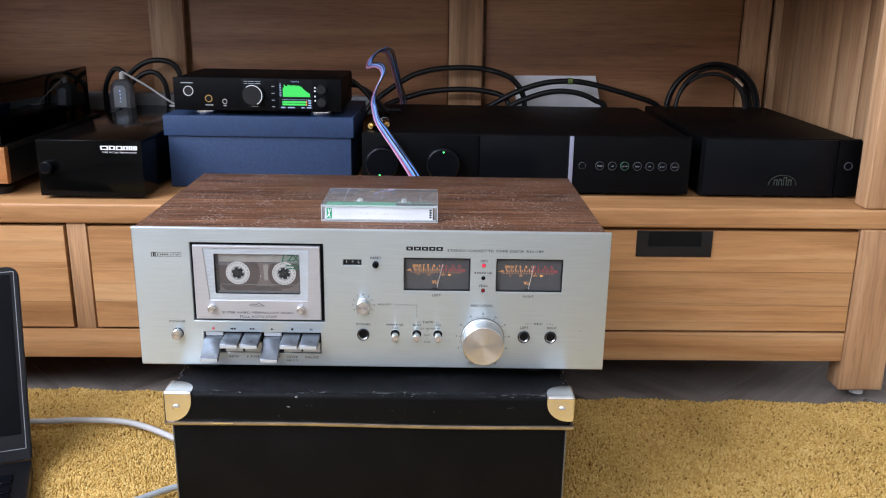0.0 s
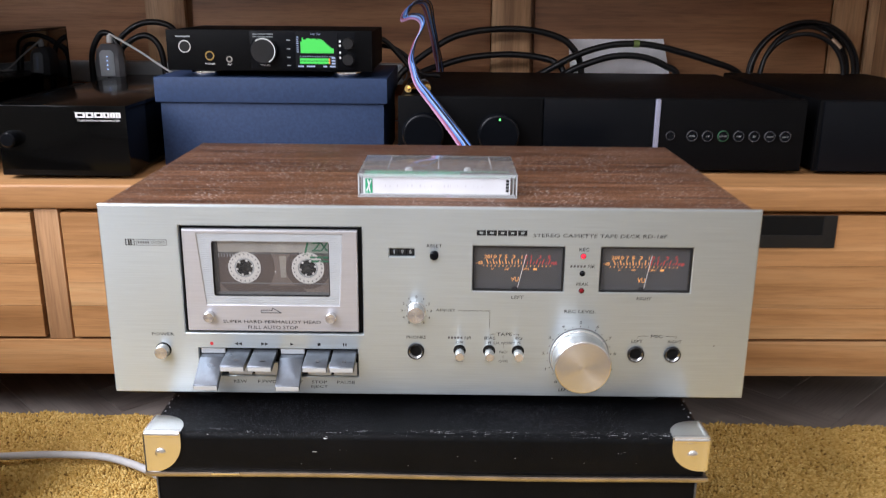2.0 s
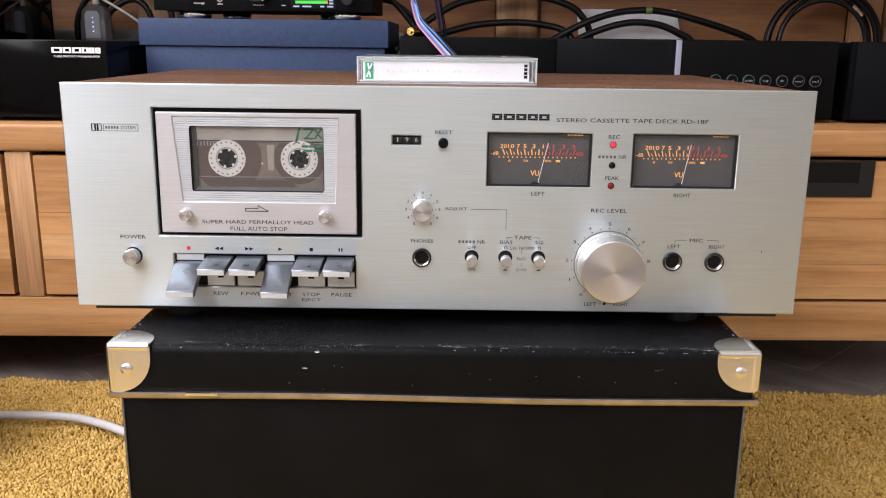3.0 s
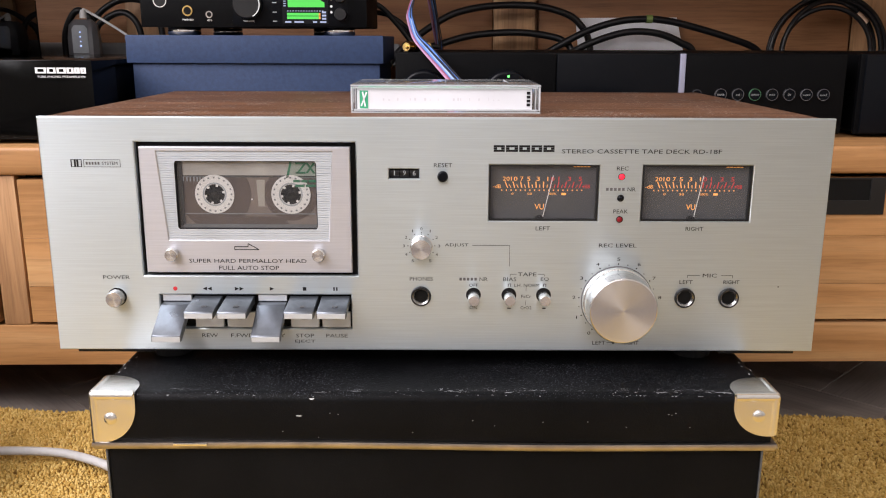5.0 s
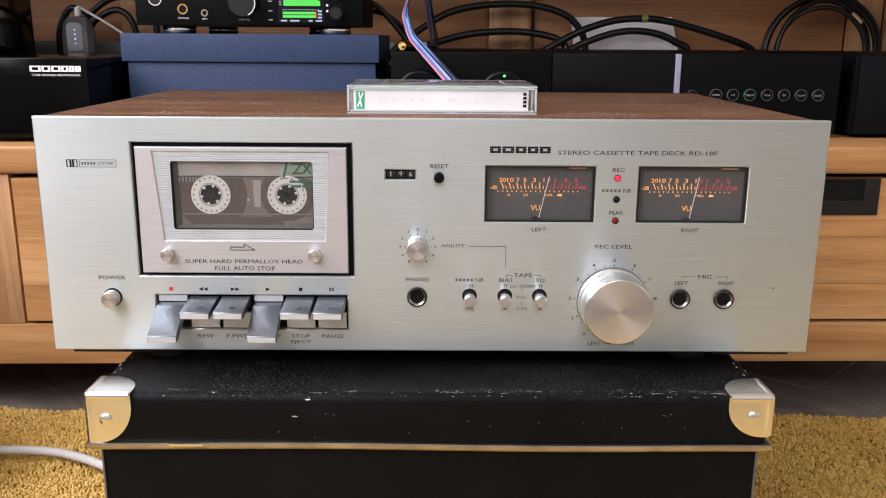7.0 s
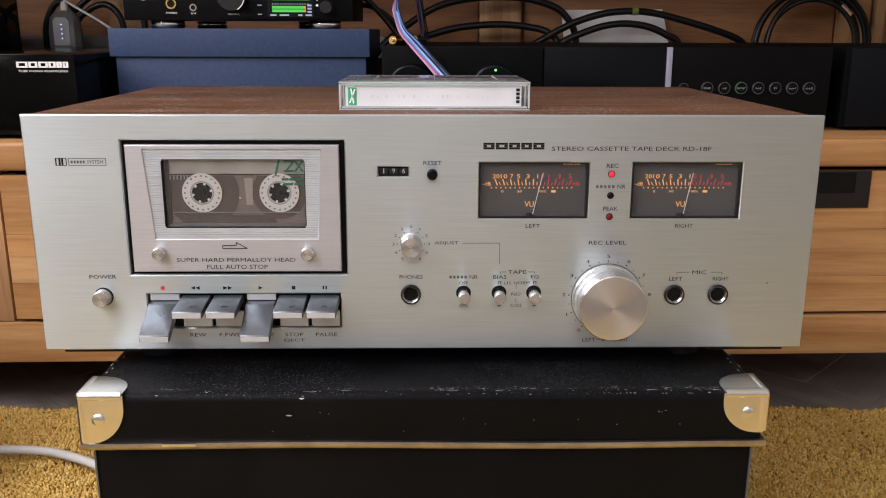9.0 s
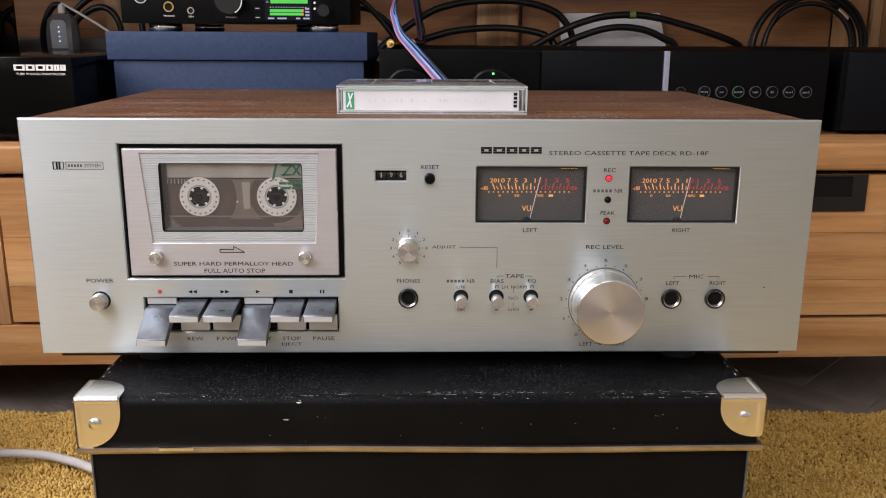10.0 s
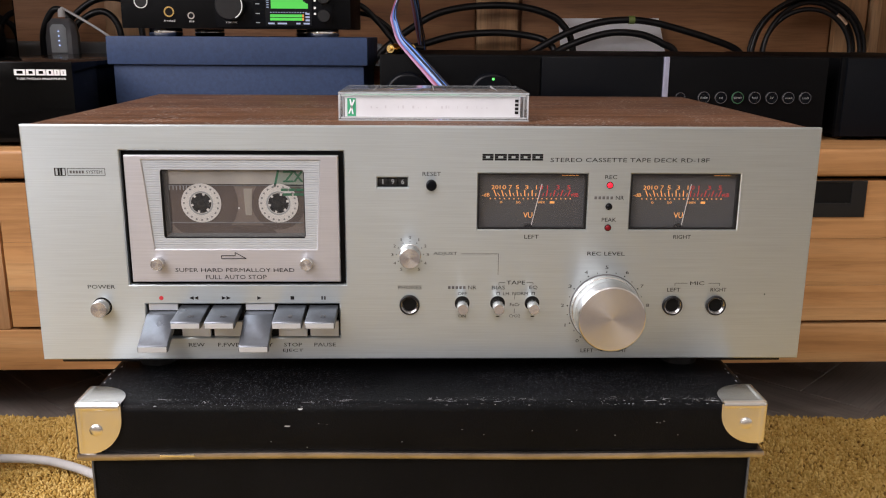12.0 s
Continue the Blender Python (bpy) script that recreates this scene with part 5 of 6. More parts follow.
for k, w in enumerate(("", "mute", "cd", "tuner", "hdd", "av", "aux1", "aux2")):
    x = 0.2480 if k == 0 else 0.2545 + 0.0165 * k
    r = 0.0046 if k == 0 else 0.0056
    b = part("button", lathe([(r, 0), (r, 0.0016), (r * 0.85, 0.0024), (r * 0.8, 0.0018), (0, 0.0018)], (x, AF - 0.003, 0.2930), "Y", 32), BLACK_ACRYL, amp, "clear-rimmed round button")
    ring(x, 0.2930, AF - 0.003, r * 0.92, r * 1.02, 0.0022, RIM if k != 3 else DIM_GREEN, b, "button_rim")
    if w:
        lettering(w, x, 0.2930, AF - 0.0050, 0.0017 * len(w), 0.0020, GREY_PLAST, b)
arc_emblem(0.1700, 0.2640, AF - 0.0042, 0.0145, amp)

psu = thing("power_supply", "black hi-fi power supply box with a half-round emblem", "power supply")
amp_body(psu, 0.4050, 0.6150, 0.728)
part("front_panel", box(0.4085, 0.5830, AF - 0.004, AF, 0.2560, 0.3306, 0.001), BLACK_ACRYL, psu)
part("edge_strip", box(0.5840, 0.6145, AF - 0.003, AF, 0.2565, 0.3306, 0.001), BLACK_METAL, psu)
arc_emblem(0.5145, 0.2700, AF - 0.0042, 0.0185, psu)
ring(0.5990, 0.2970, AF - 0.003, 0.0045, 0.0055, 0.0012, RIM, psu, "power_button_rim")
disc(0.5990, 0.2970, AF - 0.003, 0.0045, 0.0010, BLACK_ACRYL, psu, "power_button")

# phono preamplifier
pre = thing("phono_preamplifier", "glossy black valve phono preamplifier box with white print", "preamplifier")
part("front_panel", box(-0.4525, -0.3200, 0.331, 0.334, 0.2560, 0.3280, 0.0012), BLACK_GLOSS, pre)
part("cover", box(-0.4520, -0.3205, 0.3345, 0.6900, 0.2565, 0.3275, 0.0015), BLACK_GLOSS, pre)
pk = part("power_knob", lathe([(0.0086, 0), (0.0086, 0.002), (0.0078, 0.010), (0.0062, 0.0115), (0, 0.0118)], (-0.4385, 0.331, 0.2940), "Y", 32), BLACK_ACRYL, pre, "glossy black knob")
part("knob_screw", box(-0.4392, -0.4378, 0.3200, 0.3206, 0.2920, 0.2960), CHROME, pk)
for x in (-0.44, -0.335):
    for y in (0.36, 0.66):
        part("foot", lathe([(0.008, 0), (0.008, 0.0045), (0, 0.0045)], (x, y, 0.2523), "Z", 16), RUBBER, pre)
for a, b in ((-371.5, -361.5), (-360.8, -352.8), (-352, -343.5), (-343, -336.5), (-336, -331), (-330.4, -325.4)):
    for z0, z1 in ((0.3160, 0.3173), (0.3200, 0.3212)):
        bar(mm(a), mm(b), z0, z1, 0.331, WHITE_PRINT, pre, "maker_block")
    for u in (mm(a), mm(b) - 0.0022):
        bar(u, u + 0.0022, 0.3174, 0.3199, 0.331, WHITE_PRINT, pre, "maker_block")
lettering("TUBE PHONO PREAMPLIFIER", -0.3480, 0.3130, 0.3308, 0.0440, 0.0019, WHITE_PRINT, pre)

pre.location = (0.0058, 0, -0.0035)

# blue box and the converter on it
bb = thing("blue_gift_box", "dark blue cardboard box with a lift-off lid", "box")
part("box_body", box(-0.3040, -0.0590, 0.4090, 0.600, SHELF, 0.3195, 0.001), BLUE_CARD, bb)
part("box_lid", box(-0.3085, -0.0550, 0.4050, 0.604, 0.3200, 0.3470, 0.0012), BLUE_CARD, bb)

dac = thing("audio_converter", "black desktop audio converter with a lit colour screen", "audio converter")
DF = 0.4030
part("body", box(-0.2950, -0.0760, DF + 0.003, 0.550, 0.3605, 0.4022, 0.0015), BLACK_METAL, dac)
part("front_panel", box(-0.2960, -0.0755, DF, DF + 0.0028, 0.3600, 0.4026, 0.0008), BLACK_METAL, dac)
part("display_panel", box(-0.2060, -0.0930, DF - 0.0008, DF, 0.3615, 0.4018, 0.0003), BLACK_ACRYL, dac)
for x in (-0.2620, -0.2420, -0.1060, -0.1300):
    y = 0.430 if x in (-0.2620, -0.1060) else 0.53
    f = part("foot", lathe([(0.0150, 0), (0.0162, 0.0015), (0.0162, 0.0060), (0.0155, 0.0076), (0, 0.0076)], (x, y, 0.3525), "Z", 32), CHROME, dac, "polished metal foot")
ring(-0.2765, 0.3850, DF, 0.0057, 0.0065, 0.0008, WHITE_PLAST, dac, "power_ring")
disc(-0.2765, 0.3850, DF, 0.0056, 0.0005, BLACK_PLAST, dac, "power_button")
ring(-0.2500, 0.3755, DF, 0.0036, 0.0050, 0.0010, GOLD, dac, "phones_socket")
disc(-0.2500, 0.3755, DF, 0.0036, 0.0004, BLACK, dac, "socket_hole")
ring(-0.2290, 0.3720, DF, 0.0022, 0.0034, 0.0010, CHROME, dac, "small_socket")
disc(-0.2290, 0.3720, DF, 0.0022, 0.0004, BLACK, dac, "socket_hole")
lettering("PHONES", -0.2500, 0.3670, DF - 0.0002, 0.0105, 0.0015, WHITE_PRINT, dac)
lettering("IEM", -0.2290, 0.3665, DF - 0.0002, 0.0045, 0.0015, WHITE_PRINT, dac)
bar(-0.2860, -0.2700, 0.3950, 0.3961, DF, LIGHT_GREY, dac, "model_bar")
vk = part("volume_knob", lathe([(0.0134, 0), (0.0134, 0.009), (0.0124, 0.0105), (0, 0.0105)], (-0.1905, DF - 0.0008, 0.3815), "Y", 48), BLACK_PLAST, dac, "black volume knob with a white arc")
pts = [(-0.1905 + 0.0128 * math.sin(a), DF - 0.0114, 0.3815 + 0.0128 * math.cos(a)) for a in [radians(-35 + 11 * k) for k in range(18)]]
part("lit_arc", tube(pts, 0.0005, 6, 1), glow("white_ring_light", (1, 1, 1), 0.8), vk)
lettering("VOLUME", -0.1905, 0.3660, DF - 0.0010, 0.0110, 0.0014, WHITE_PRINT, dac)
for a, b in ((-203, -198.5), (-197.5, -189), (-188, -181)):
    for z in (0.3955, 0.3982):
        bar(mm(a), mm(b), z, z + 0.0006, DF - 0.0008, LIGHT_GREY, dac, "maker_block")
for z in (0.3920, 0.3830, 0.3740, 0.3655):
    bar(-0.1670, -0.1630, z, z + 0.0009, DF - 0.0008, LIGHT_GREY, dac, "printed_bar")
scr = part("screen", box(-0.1575, -0.1130, DF - 0.0014, DF - 0.0008, 0.3635, 0.4015), SCREEN_DARK, dac, "lit colour screen with green level bars", False)
rs = random.Random(2)
for k in range(23):
    x = -0.1520 + k * 0.00155
    h = 0.0165 * (0.92 if k < 14 else 0.92 - 0.07 * (k - 13)) * rs.uniform(0.92, 1.04) * (0.75 if k == 0 else 1)
    bar(x, x + 0.00155, 0.3792, 0.3792 + h, DF - 0.0014, SCREEN_GREEN, scr, "level_bar")
for z in (0.3712, 0.3680):
    bar(-0.1530, -0.1222, z, z + 0.0026, DF - 0.0014, SCREEN_GREEN, scr, "level_bar")
    bar(-0.1221, -0.1205, z, z + 0.0026, DF - 0.0014, SCREEN_ORANGE, scr, "level_bar")
for k in range(14):
    bar(-0.1528 + k * 0.0026, -0.1515 + k * 0.0026, 0.3752, 0.3760, DF - 0.0014, SCREEN_BLUE, scr, "screen_tick")
for k in range(8):
    bar(-0.1562, -0.1540, 0.3800 + k * 0.0022, 0.3808 + k * 0.0022, DF - 0.0014, SCREEN_BLUE, scr, "screen_tick")
for a, b in ((-155, -149), (-146, -137), (-128, -124), (-121, -115)):
    bar(mm(a), mm(b), 0.3645, 0.3660, DF - 0.0014, SCREEN_BLUE, scr, "screen_text_bar")
for k in range(3):
    bar(-0.1190, -0.1150, 0.3675 + k * 0.0030, 0.3692 + k * 0.0030, DF - 0.0014, SCREEN_BLUE, scr, "screen_text_bar")
lettering("Line Out", -0.1355, 0.3992, DF - 0.0016, 0.0105, 0.0018, SCREEN_BLUE, scr)
for z in (0.3895, 0.3725):
    part("encoder_knob", lathe([(0.0062, 0), (0.0062, 0.006), (0.0054, 0.007), (0, 0.007)], (-0.1005, DF - 0.0008, z), "Y", 32), BLACK_PLAST, dac)
for z in (0.3915, 0.3870, 0.3800, 0.3745):
    disc(-0.1098, z, DF - 0.0008, 0.0012, 0.0002, WHITE_PRINT, dac, "printed_dot", 12)

dac.location = (0.0048, 0.002, -0.0055)

# record player at the far side of the shelf
tt = thing("turntable", "record player with a smoked dust cover and orange wood plinth", "turntable")
# body coloured black so the side turned from the window looks shaded
part("plinth", box(-0.914, -0.4955, 0.3460, 0.660, 0.2660, 0.3080, 0.003), BLACK_PLAST, tt)
part("front_board", box(-0.915, -0.4935, 0.3350, 0.3455, 0.2685, 0.3150, 0.0015), CHERRY, tt, "orange-brown wooden front board")
part("top_plate", box(-0.916, -0.4940, 0.3462, 0.661, 0.3085, 0.3170, 0.001), BLACK_PLAST, tt)
for x in (-0.88, -0.525):
    for y in (0.37, 0.62):
        part("foot", lathe([(0.018, 0), (0.020, 0.010), (0.016, 0.0158), (0, 0.0158)], (x, y, SHELF - 0.001), "Z", 24), RUBBER, tt)
part("platter", lathe([(0.148, 0), (0.150, 0.003), (0.150, 0.016), (0.146, 0.018), (0, 0.018)], (-0.735, 0.495, 0.3175), "Z", 64), BLACK_PLAST, tt)
part("tonearm_base", lathe([(0.022, 0), (0.022, 0.03), (0.012, 0.034), (0.012, 0.05), (0, 0.05)], (-0.545, 0.60, 0.3175), "Z", 24), BLACK_PLAST, tt)
part("tonearm", tube([(-0.545, 0.60, 0.358), (-0.552, 0.53, 0.356), (-0.560, 0.45, 0.350), (-0.58, 0.40, 0.343)], 0.004, 8, 6), GREY_PLAST, tt)
cz0, cz1 = 0.3180, 0.3940
cover = part("dust_cover", box(-0.914, -0.4960, 0.3360, 0.6250, cz1 - 0.003, cz1, 0.001), SMOKE, tt, "smoked acrylic dust cover")
part("cover_front", box(-0.914, -0.4960, 0.3360, 0.3390, cz0, cz1 - 0.0032, 0.0005), SMOKE, cover)
part("cover_rear", box(-0.914, -0.4960, 0.6220, 0.6250, cz0, cz1 - 0.0032, 0.0005), SMOKE, cover)
for x in (-0.914, -0.499):
    part("cover_side", box(x, x + 0.003, 0.3392, 0.6218, cz0, cz1 - 0.0032, 0.0005), SMOKE, cover)

tt.location = (0.0048, 0, -0.0025)

# plug-in charger with blue lights, on the preamplifier's top
ch = thing("usb_charger", "grey-white charger block with blue indicator lights", "charger")
bm = bmesh.new()
sec = []
for z, w, d in ((0.3310, 0.0200, 0.0200), (0.3560, 0.0200, 0.0200), (0.3760, 0.0175, 0.0170), (0.3845, 0.0115, 0.0100)):
    c = 0.35 * d
    sec.append([bm.verts.new((-0.4200 + x, 0.5600 + y, z)) for x, y in ((-w + c, -d), (w - c, -d), (w, -d + c), (w, d - c), (w - c, d), (-w + c, d), (-w, d - c), (-w, -d + c))])
for a, b in zip(sec, sec[1:]):
    for k in range(8):
        bm.faces.new((a[k], a[(k + 1) % 8], b[(k + 1) % 8], b[k]))
bm.faces.new(sec[0][::-1])
bm.faces.new(sec[-1])
bmesh.ops.bevel(bm, geom=[e for e in bm.edges if e.calc_face_angle(0) > 0.3], offset=0.0012, segments=2, affect="EDGES")
part("charger_body", bm, plain("smoky_grey_plastic", (0.12, 0.122, 0.13), 0.4, 0, 0.03), ch, "translucent grey housing")
part("face_plate", prism([(-0.4330, 0.3330), (-0.4130, 0.3330), (-0.4130, 0.3700), (-0.4165, 0.3755), (-0.4295, 0.3755), (-0.4330, 0.3700)], 0.5385, 0.5405, 0.0006), LIGHT_GREY, ch)
for z in (0.3440, 0.3510, 0.3580, 0.3650):
    disc(-0.4225, z, 0.5385, 0.0009, 0.0003, BLUE_LED, ch, "indicator_light", 10)
part("plug", lathe([(0.0048, 0), (0.0044, 0.009), (0.003, 0.013), (0, 0.013)], (-0.4195, 0.560, 0.3865), "Z", 20), WHITE_PLAST, ch)


ch.matrix_world = pose(-0.4525, 0.6660, 0.3240, 0, 0, 14) @ Matrix.Diagonal((0.92, 0.92, 0.80, 1)) @ pose(0.4200, -0.5600, -0.3310)


def cable(name, label, pts, r, mat, sides=10, n=8, group=""):
    c = link(name, tube(pts, r, sides, n), mat, None, True)
    return tagged(c, label, "cable", group)


cable("white_cable", "thin white charging cable draped behind the box", [(-0.4535, 0.668, 0.372), (-0.453, 0.669, 0.3785), (-0.447, 0.669, 0.377), (-0.412, 0.670, 0.356), (-0.388, 0.671, 0.339), (-0.371, 0.672, 0.3285), (-0.362, 0.674, 0.3262), (-0.369, 0.682, 0.3262), (-0.380, 0.678, 0.3262), (-0.376, 0.668, 0.3262), (-0.362, 0.664, 0.3262), (-0.350, 0.672, 0.3262), (-0.340, 0.686, 0.3262), (-0.336, 0.698, 0.320), (-0.335, 0.705, 0.26)], 0.0016, WHITE_PLAST)
for pts in ([(-0.503, 0.725, 0.256), (-0.5025, 0.724, 0.315), (-0.4995, 0.722, 0.352), (-0.483, 0.720, 0.3785), (-0.466, 0.718, 0.372), (-0.4575, 0.715, 0.345), (-0.457, 0.715, 0.256)],
            [(-0.478, 0.725, 0.256), (-0.476, 0.725, 0.345), (-0.457, 0.725, 0.373), (-0.432, 0.725, 0.3905), (-0.407, 0.725, 0.3945), (-0.385, 0.725, 0.388), (-0.376, 0.727, 0.370), (-0.372, 0.728, 0.34), (-0.371, 0.728, 0.256)],
            [(-0.458, 0.706, 0.256), (-0.455, 0.706, 0.345), (-0.437, 0.706, 0.369), (-0.414, 0.706, 0.3765), (-0.397, 0.706, 0.361), (-0.3925, 0.708, 0.325), (-0.392, 0.708, 0.256)]):
    cable("black_cable", "black mains cable looped on the cabinet shelf", pts, 0.0042, CABLE_BLACK, group="looped mains cables")
strip = thing("power_strip", "light grey power strip along the cabinet's back", "power strip")
part("strip_body", box(-0.600, -0.055, 0.738, 0.765, 0.3080, 0.3380, 0.004), GREY_PLAST, strip)
for x in (-0.50, -0.25, -0.09):
    part("strip_stand", box(x - 0.01, x + 0.01, 0.742, 0.760, shelf_at(x), 0.3078, 0.001), LIGHT_GREY, strip)
    part("outlet", lathe([(0.0115, 0), (0.0115, 0.0008), (0.0095, 0.0008), (0.0095, 0)], (x + 0.03, 0.738, 0.3230), "Y", 24), GREY_PLAST, strip)

# card leaning behind the preamplifier
bm = bmesh.new()
card = [(0.1885, 0.7800, 0.3730), (0.3300, 0.7815, 0.3742), (0.3510, 0.742, 0.2520), (0.1975, 0.742, 0.2515)]
v0 = [bm.verts.new(p) for p in card]
v1 = [bm.verts.new((x, y - 0.0008, z + 0.0007)) for x, y, z in card]
bm.faces.new(v0)
bm.faces.new(v1[::-1])
for k in range(4):
    bm.faces.new((v0[k], v1[k], v1[(k + 1) % 4], v0[(k + 1) % 4]))
bmesh.ops.recalc_face_normals(bm, faces=bm.faces[:])
tagged(link("paper_card", bm, PAPER), "plain white card leaning against the cabinet back", "card")

# thick interconnects behind the preamplifier
for pts in ([(-0.075, 0.71, 0.300), (-0.052, 0.72, 0.331), (0.002, 0.73, 0.3695), (0.038, 0.733, 0.383), (0.080, 0.735, 0.3885), (0.125, 0.735, 0.388), (0.163, 0.735, 0.380), (0.187, 0.737, 0.366), (0.203, 0.737, 0.335), (0.206, 0.735, 0.256)],
            [(-0.045, 0.705, 0.315), (-0.026, 0.715, 0.329), (0.004, 0.725, 0.339), (0.045, 0.730, 0.3495), (0.098, 0.732, 0.3535), (0.140, 0.732, 0.350), (0.166, 0.728, 0.342), (0.178, 0.722, 0.322), (0.180, 0.720, 0.256)],
            [(0.112, 0.725, 0.256), (0.118, 0.722, 0.310), (0.148, 0.718, 0.330), (0.192, 0.715, 0.354), (0.234, 0.714, 0.3675), (0.272, 0.714, 0.371), (0.302, 0.715, 0.3685), (0.332, 0.716, 0.362), (0.385, 0.720, 0.3475), (0.428, 0.732, 0.3315), (0.446, 0.742, 0.305), (0.450, 0.745, 0.256)],
            [(0.150, 0.710, 0.256), (0.156, 0.709, 0.310), (0.181, 0.709, 0.331), (0.206, 0.709, 0.3425), (0.236, 0.709, 0.352), (0.263, 0.709, 0.3550), (0.292, 0.709, 0.3515), (0.318, 0.710, 0.341), (0.338, 0.712, 0.325), (0.346, 0.714, 0.256)]):
    cable("interconnect_cable", "thick black interconnect cable arching behind the amplifier", pts, 0.0046, CABLE_BLACK, 12, group="interconnect cables")
tagged(link("cable_tag", lathe([(0.0050, -0.004), (0.0053, -0.004), (0.0053, 0.004), (0.0050, 0.004)], (0.276, 0.714, 0.3710), "X", 20), plain("yellow_green_tape", (0.16, 0.22, 0.06), 0.5, 0, 0.05), None, True), "small green band round a black cable", "cable tag")

# coil of cable behind the power supply
for x0, x1, top, y, dy in ((0.4400, 0.5985, 0.4030, 0.7200, 0.006), (0.4440, 0.5920, 0.4005, 0.7285, -0.004), (0.4560, 0.5830, 0.3955, 0.7250, 0.010), (0.4570, 0.5690, 0.3865, 0.7130, -0.008), (0.4480, 0.5885, 0.3985, 0.7345, 0.002)):
    pts = []
    for q in range(25):
        a = math.pi * q / 24
        pts.append(((x0 + x1) / 2 + (x1 - x0) / 2 * math.cos(a), y + dy * math.cos(a), 0.328 + (top - 0.328) * math.sin(a)))
    cable("coiled_cable", "loop of glossy black coiled cable", [(pts[0][0], pts[0][1], 0.256), *pts, (pts[-1][0], pts[-1][1], 0.256)], 0.0032, CABLE_BLACK, 10, 3, group="loops of the cable coil")
tagged(link("cable_tie", tube([(0.5490, 0.716, 0.3790), (0.5560, 0.716, 0.3735), (0.5630, 0.716, 0.3665)], 0.0058, 12, 3), CHROME, None, True), "silver twist tie round the coil", "cable tie")

# flat bundle of thin wires rising from behind the deck
WP = [(0.038, 0.262, 0.262), (0.0340, 0.282, 0.2815), (0.0292, 0.302, 0.2912), (0.0095, 0.338, 0.3125), (-0.0115, 0.372, 0.3345), (-0.0225, 0.393, 0.3462), (-0.0278, 0.411, 0.3605), (-0.0296, 0.421, 0.3695), (-0.0258, 0.434, 0.3842), (-0.0182, 0.447, 0.4008), (-0.0210, 0.463, 0.4093), (-0.0307, 0.480, 0.4112), (-0.0398, 0.497, 0.4092)]
WQ = [(-0.0398, 0.497, 0.4092), (-0.0390, 0.514, 0.4165), (-0.0330, 0.532, 0.4236), (-0.0240, 0.552, 0.4272), (-0.0162, 0.580, 0.4203), (-0.0106, 0.620, 0.3947), (-0.0057, 0.665, 0.3617), (-0.0016, 0.707, 0.3313), (0.0, 0.722, 0.2873)]
ribbon = thing("wire_bundle", "flat bundle of thin blue, red and black wires", "wires")
for k in range(7):
    off = (k - 3) * 0.0017
    wob = random.Random(k)
    pts = []
    for i, p in enumerate(WP + WQ[1:]):
        f = (0.8, 0.95, 1.0, 0.85, 0.75, 0.6)[i] if i < 6 else 0.45 if i < 12 else 0.8
        wild = 0.0005 if i < 12 else 0.0014
        pts.append((p[0] + off * f + wob.uniform(-wild, wild), p[1] + 0.0006 * k, p[2] + off * (0.35 if i < 8 else 0.6) + wob.uniform(-wild, wild)))
    part("wire", tube(pts, 0.00100 if k < 5 else 0.0008, 6, 6), WIRES[(4, 1, 0, 2, 3, 0, 3)[k]], ribbon)

# phono plugs and leads by the blue box
for x, y, z, lean in ((-0.0300, 0.4140, 0.3365, -18), (-0.0130, 0.4270, 0.3368, 8)):
    pl = thing("phono_plug", "gold-plated phono plug with a black collar", "plug", "phono plugs")
    shell = lathe([(0.0030, -0.010), (0.0050, -0.008), (0.0050, 0.001), (0.0040, 0.003), (0.0040, 0.008), (0.0018, 0.008), (0.0018, 0.012), (0, 0.012)], (0, 0, 0), "Y", 24)
    part("plug_shell", shell, GOLD, pl)
    part("collar", lathe([(0.0035, -0.034), (0.0054, -0.026), (0.0058, -0.012), (0.0052, -0.009), (0, -0.009)], (0, 0, 0), "Y", 20), BLACK_PLAST, pl)
    part("collar_ring", lathe([(0.0058, -0.026), (0.0062, -0.025), (0.0062, -0.022), (0.0058, -0.021)], (0, 0, 0), "Y", 24), GREY_PLAST, pl)
    pl.matrix_world = pose(x, y, z, 0, 0, lean)
cable("black_lead", "black signal lead from the converter", [(-0.085, 0.548, 0.385), (-0.068, 0.555, 0.380), (-0.050, 0.56, 0.362), (-0.036, 0.56, 0.345), (-0.030, 0.56, 0.337), (-0.02, 0.57, 0.335)], 0.0032, CABLE_BLACK)
cable("black_lead", "black signal lead from the converter", [(-0.085, 0.552, 0.375), (-0.060, 0.57, 0.371), (-0.040, 0.575, 0.358), (-0.025, 0.58, 0.339), (0.0, 0.585, 0.335)], 0.0028, CABLE_BLACK)

# ---- laptop and cable on the rug ----
lap = thing("laptop", "open black laptop standing on the yellow rug", "laptop")
part("base", box(-0.330, 0.0, -0.225, 0.0, 0.003, 0.020, 0.003), LAPTOP, lap)
for r in range(6):
    for c in range(14):
        if 14 * r + c < 84:
            a = -0.318 + c * 0.0218
            part("key", box(a, a + 0.0185, -0.030 - r * 0.0195 - 0.0165, -0.030 - r * 0.0195, 0.0202, 0.0222, 0.0008, 1), LAPTOP_SCREEN, lap)
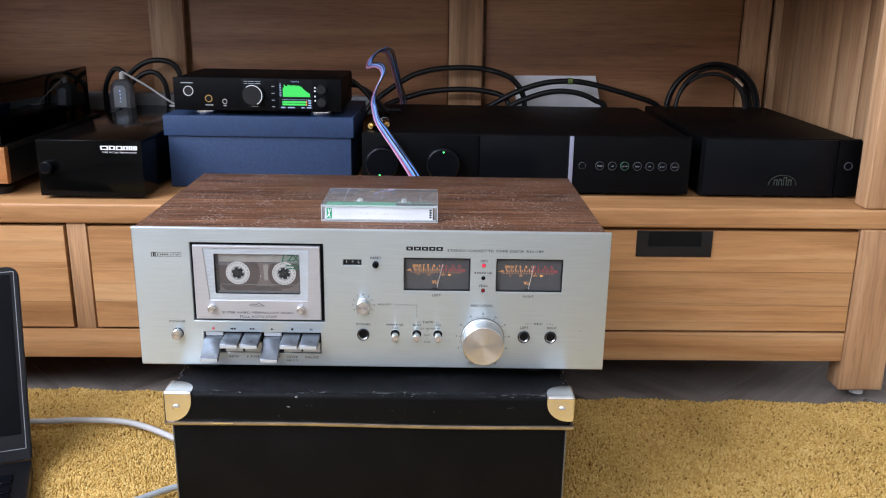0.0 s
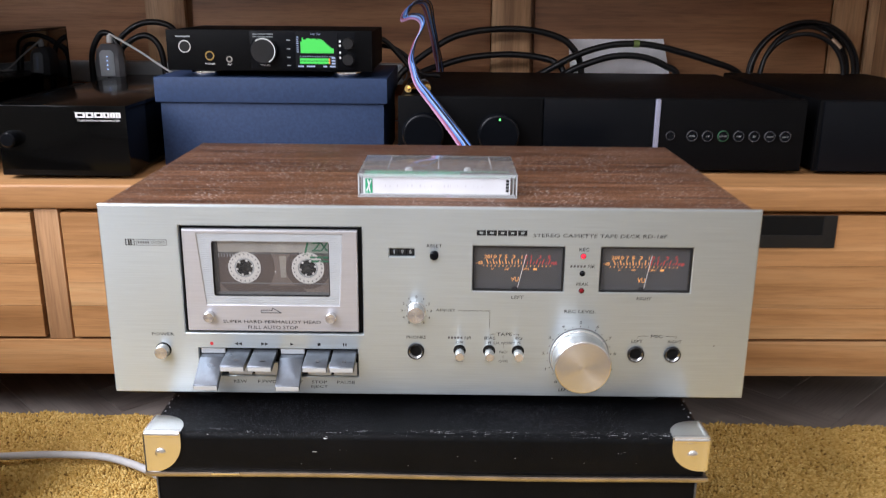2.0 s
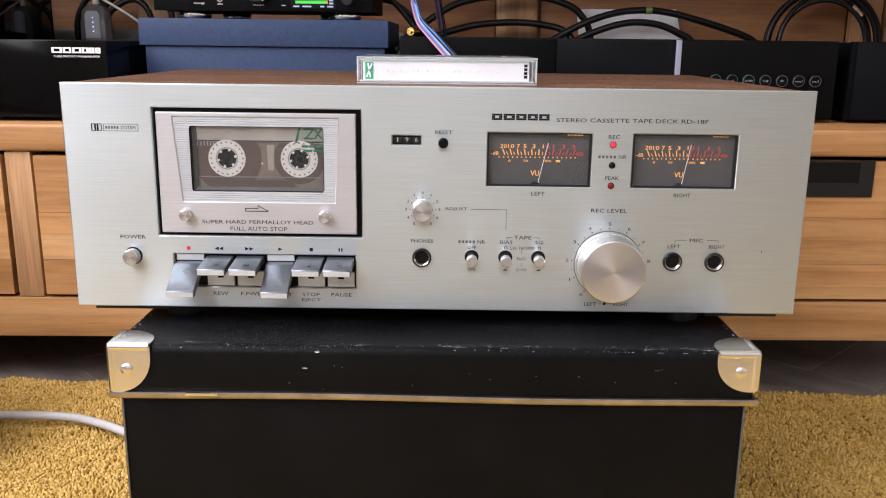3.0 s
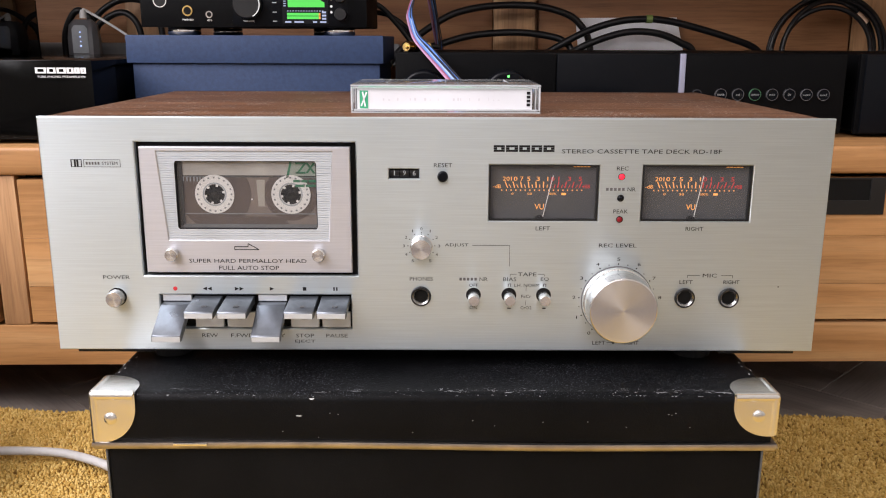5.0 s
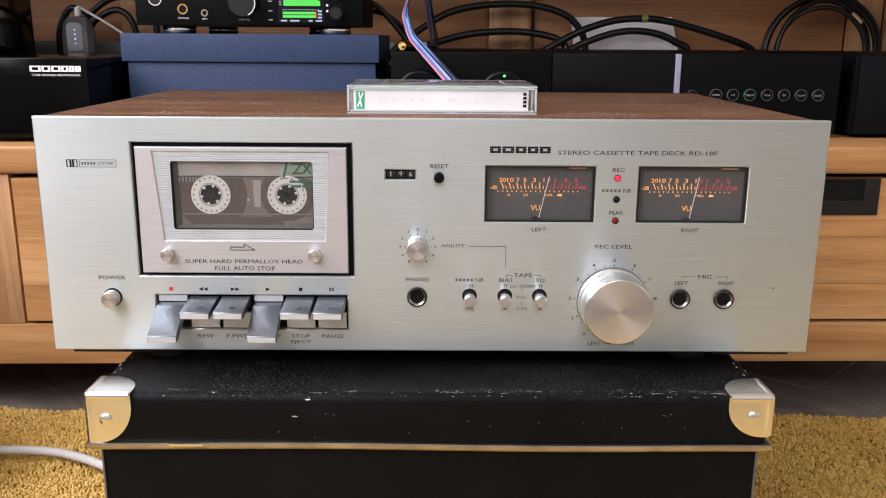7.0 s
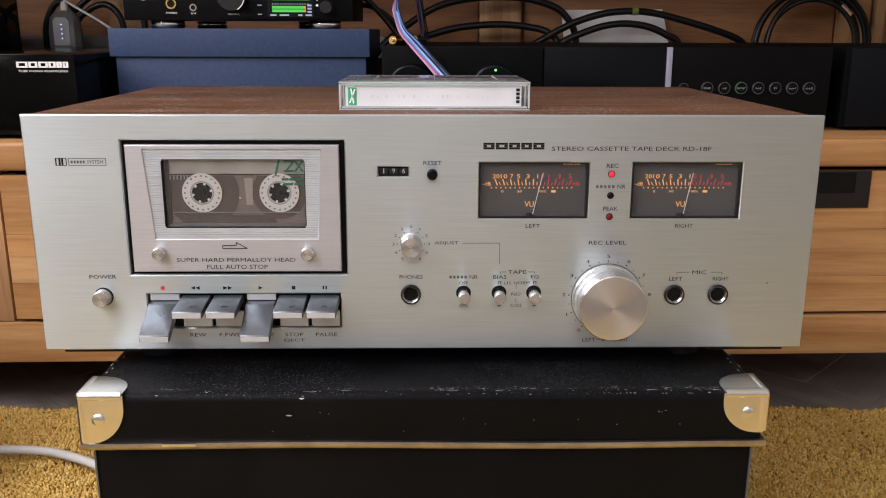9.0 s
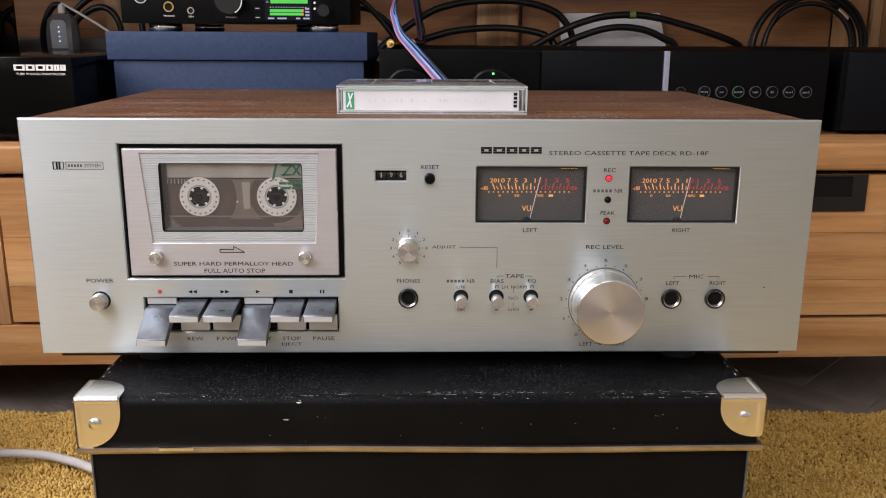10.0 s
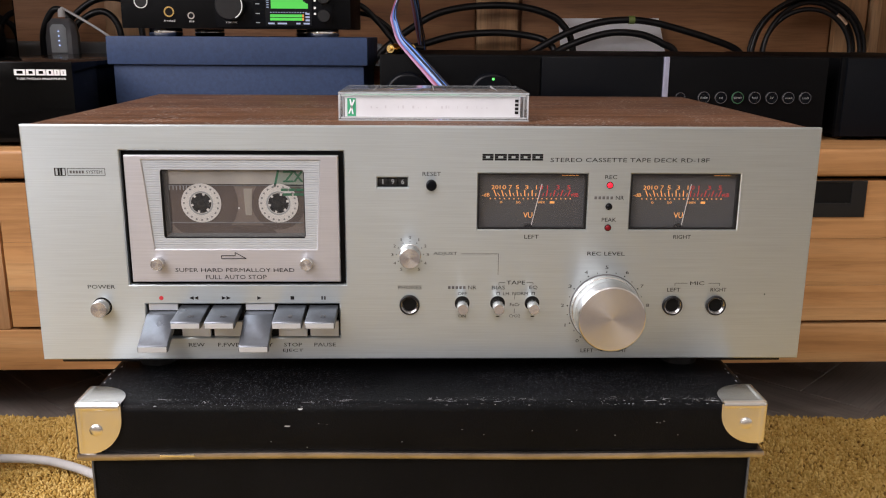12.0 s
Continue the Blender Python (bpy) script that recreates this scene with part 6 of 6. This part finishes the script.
def rounded(x0, x1, z0, z1, r):
    """An upright outline whose two upper corners are round."""
    pts = [(x0, z0), (x1, z0)]
    pts += [(x1 - r + r * math.cos(a), z1 - r + r * math.sin(a)) for a in [math.pi / 2 * k / 8 for k in range(9)]]
    pts += [(x0 + r - r * math.sin(a), z1 - r + r * math.cos(a)) for a in [math.pi / 2 * k / 8 for k in range(9)]]
    return pts


lid = prism(rounded(-0.330, 0.0, 0.0, 0.212, 0.011), -0.004, 0.004, 0.0012)
bez = box(-0.314, -0.0085, -0.0048, -0.0041, 0.028, 0.203, 0.0003)
edge = plate(-0.322, -0.0045, 0.012, 0.2065, -0.0046, -0.0041, [(-0.3214, -0.0052, 0.0127, 0.2058)], 0)
for b in (lid, bez, edge):
    bmesh.ops.rotate(b, verts=b.verts[:], cent=(0, 0, 0), matrix=Matrix.Rotation(radians(-27), 3, "X"))
    bmesh.ops.translate(b, verts=b.verts[:], vec=(0, 0.002, 0.019))
ld = part("screen_lid", lid, LAPTOP, lap)
part("screen", bez, LAPTOP_SCREEN, ld, "dark switched-off screen")
part("bezel_line", edge, GREY_PLAST, ld)
lap.matrix_world = pose(-0.3745, 0.085, -0.001, 0, 0, 21)
cable("grey_mains_cable", "light grey cable lying across the rug", [(-0.60, 0.205, 0.006), (-0.50, 0.196, 0.007), (-0.426, 0.192, 0.007), (-0.37, 0.197, 0.007), (-0.32, 0.195, 0.007), (-0.285, 0.182, 0.007), (-0.25, 0.160, 0.007), (-0.215, 0.135, 0.007), (-0.190, 0.11, 0.007)], 0.0037, plain("pale_grey_cable_jacket", (0.46, 0.46, 0.46), 0.5, 0, 0.04))
cable("grey_mains_cable", "light grey cable lying across the rug", [(-0.31, -0.04, 0.006), (-0.275, 0.0, 0.007), (-0.245, 0.026, 0.007), (-0.215, 0.050, 0.007), (-0.190, 0.062, 0.007)], 0.0034, LIGHT_GREY)

# ---- herringbone blocks of the floor under the cabinet ----
LONG, SHORT = 0.280, 0.070
board = link("board", box(0.0002, LONG - 0.0002, 0.0002, SHORT - 0.0002, FLOOR - 0.0115, FLOOR - 0.0005, 0.0006, 1), PARQUET, floor)
turn = pose(0, 0, 0, 0, 0, 45)
first = True
for i in range(-16, 17):
    for j in range(-3, 4):
        u, v = i * SHORT + j * 2 * LONG, i * SHORT
        for m in (pose(u, v, 0), pose(u + LONG + SHORT, v - LONG + SHORT, 0, 0, 0, 90)):
            m = pose(0.05, 0.52, 0) @ turn @ m
            at = m @ Vector((LONG / 2, SHORT / 2, 0))
            if not (-1.05 < at.x < 1.0 and 0.24 < at.y < 0.72):
                continue
            ob = board if first else new("board", board.data)
            first = False
            ob.parent = floor
            ob.matrix_basis = m
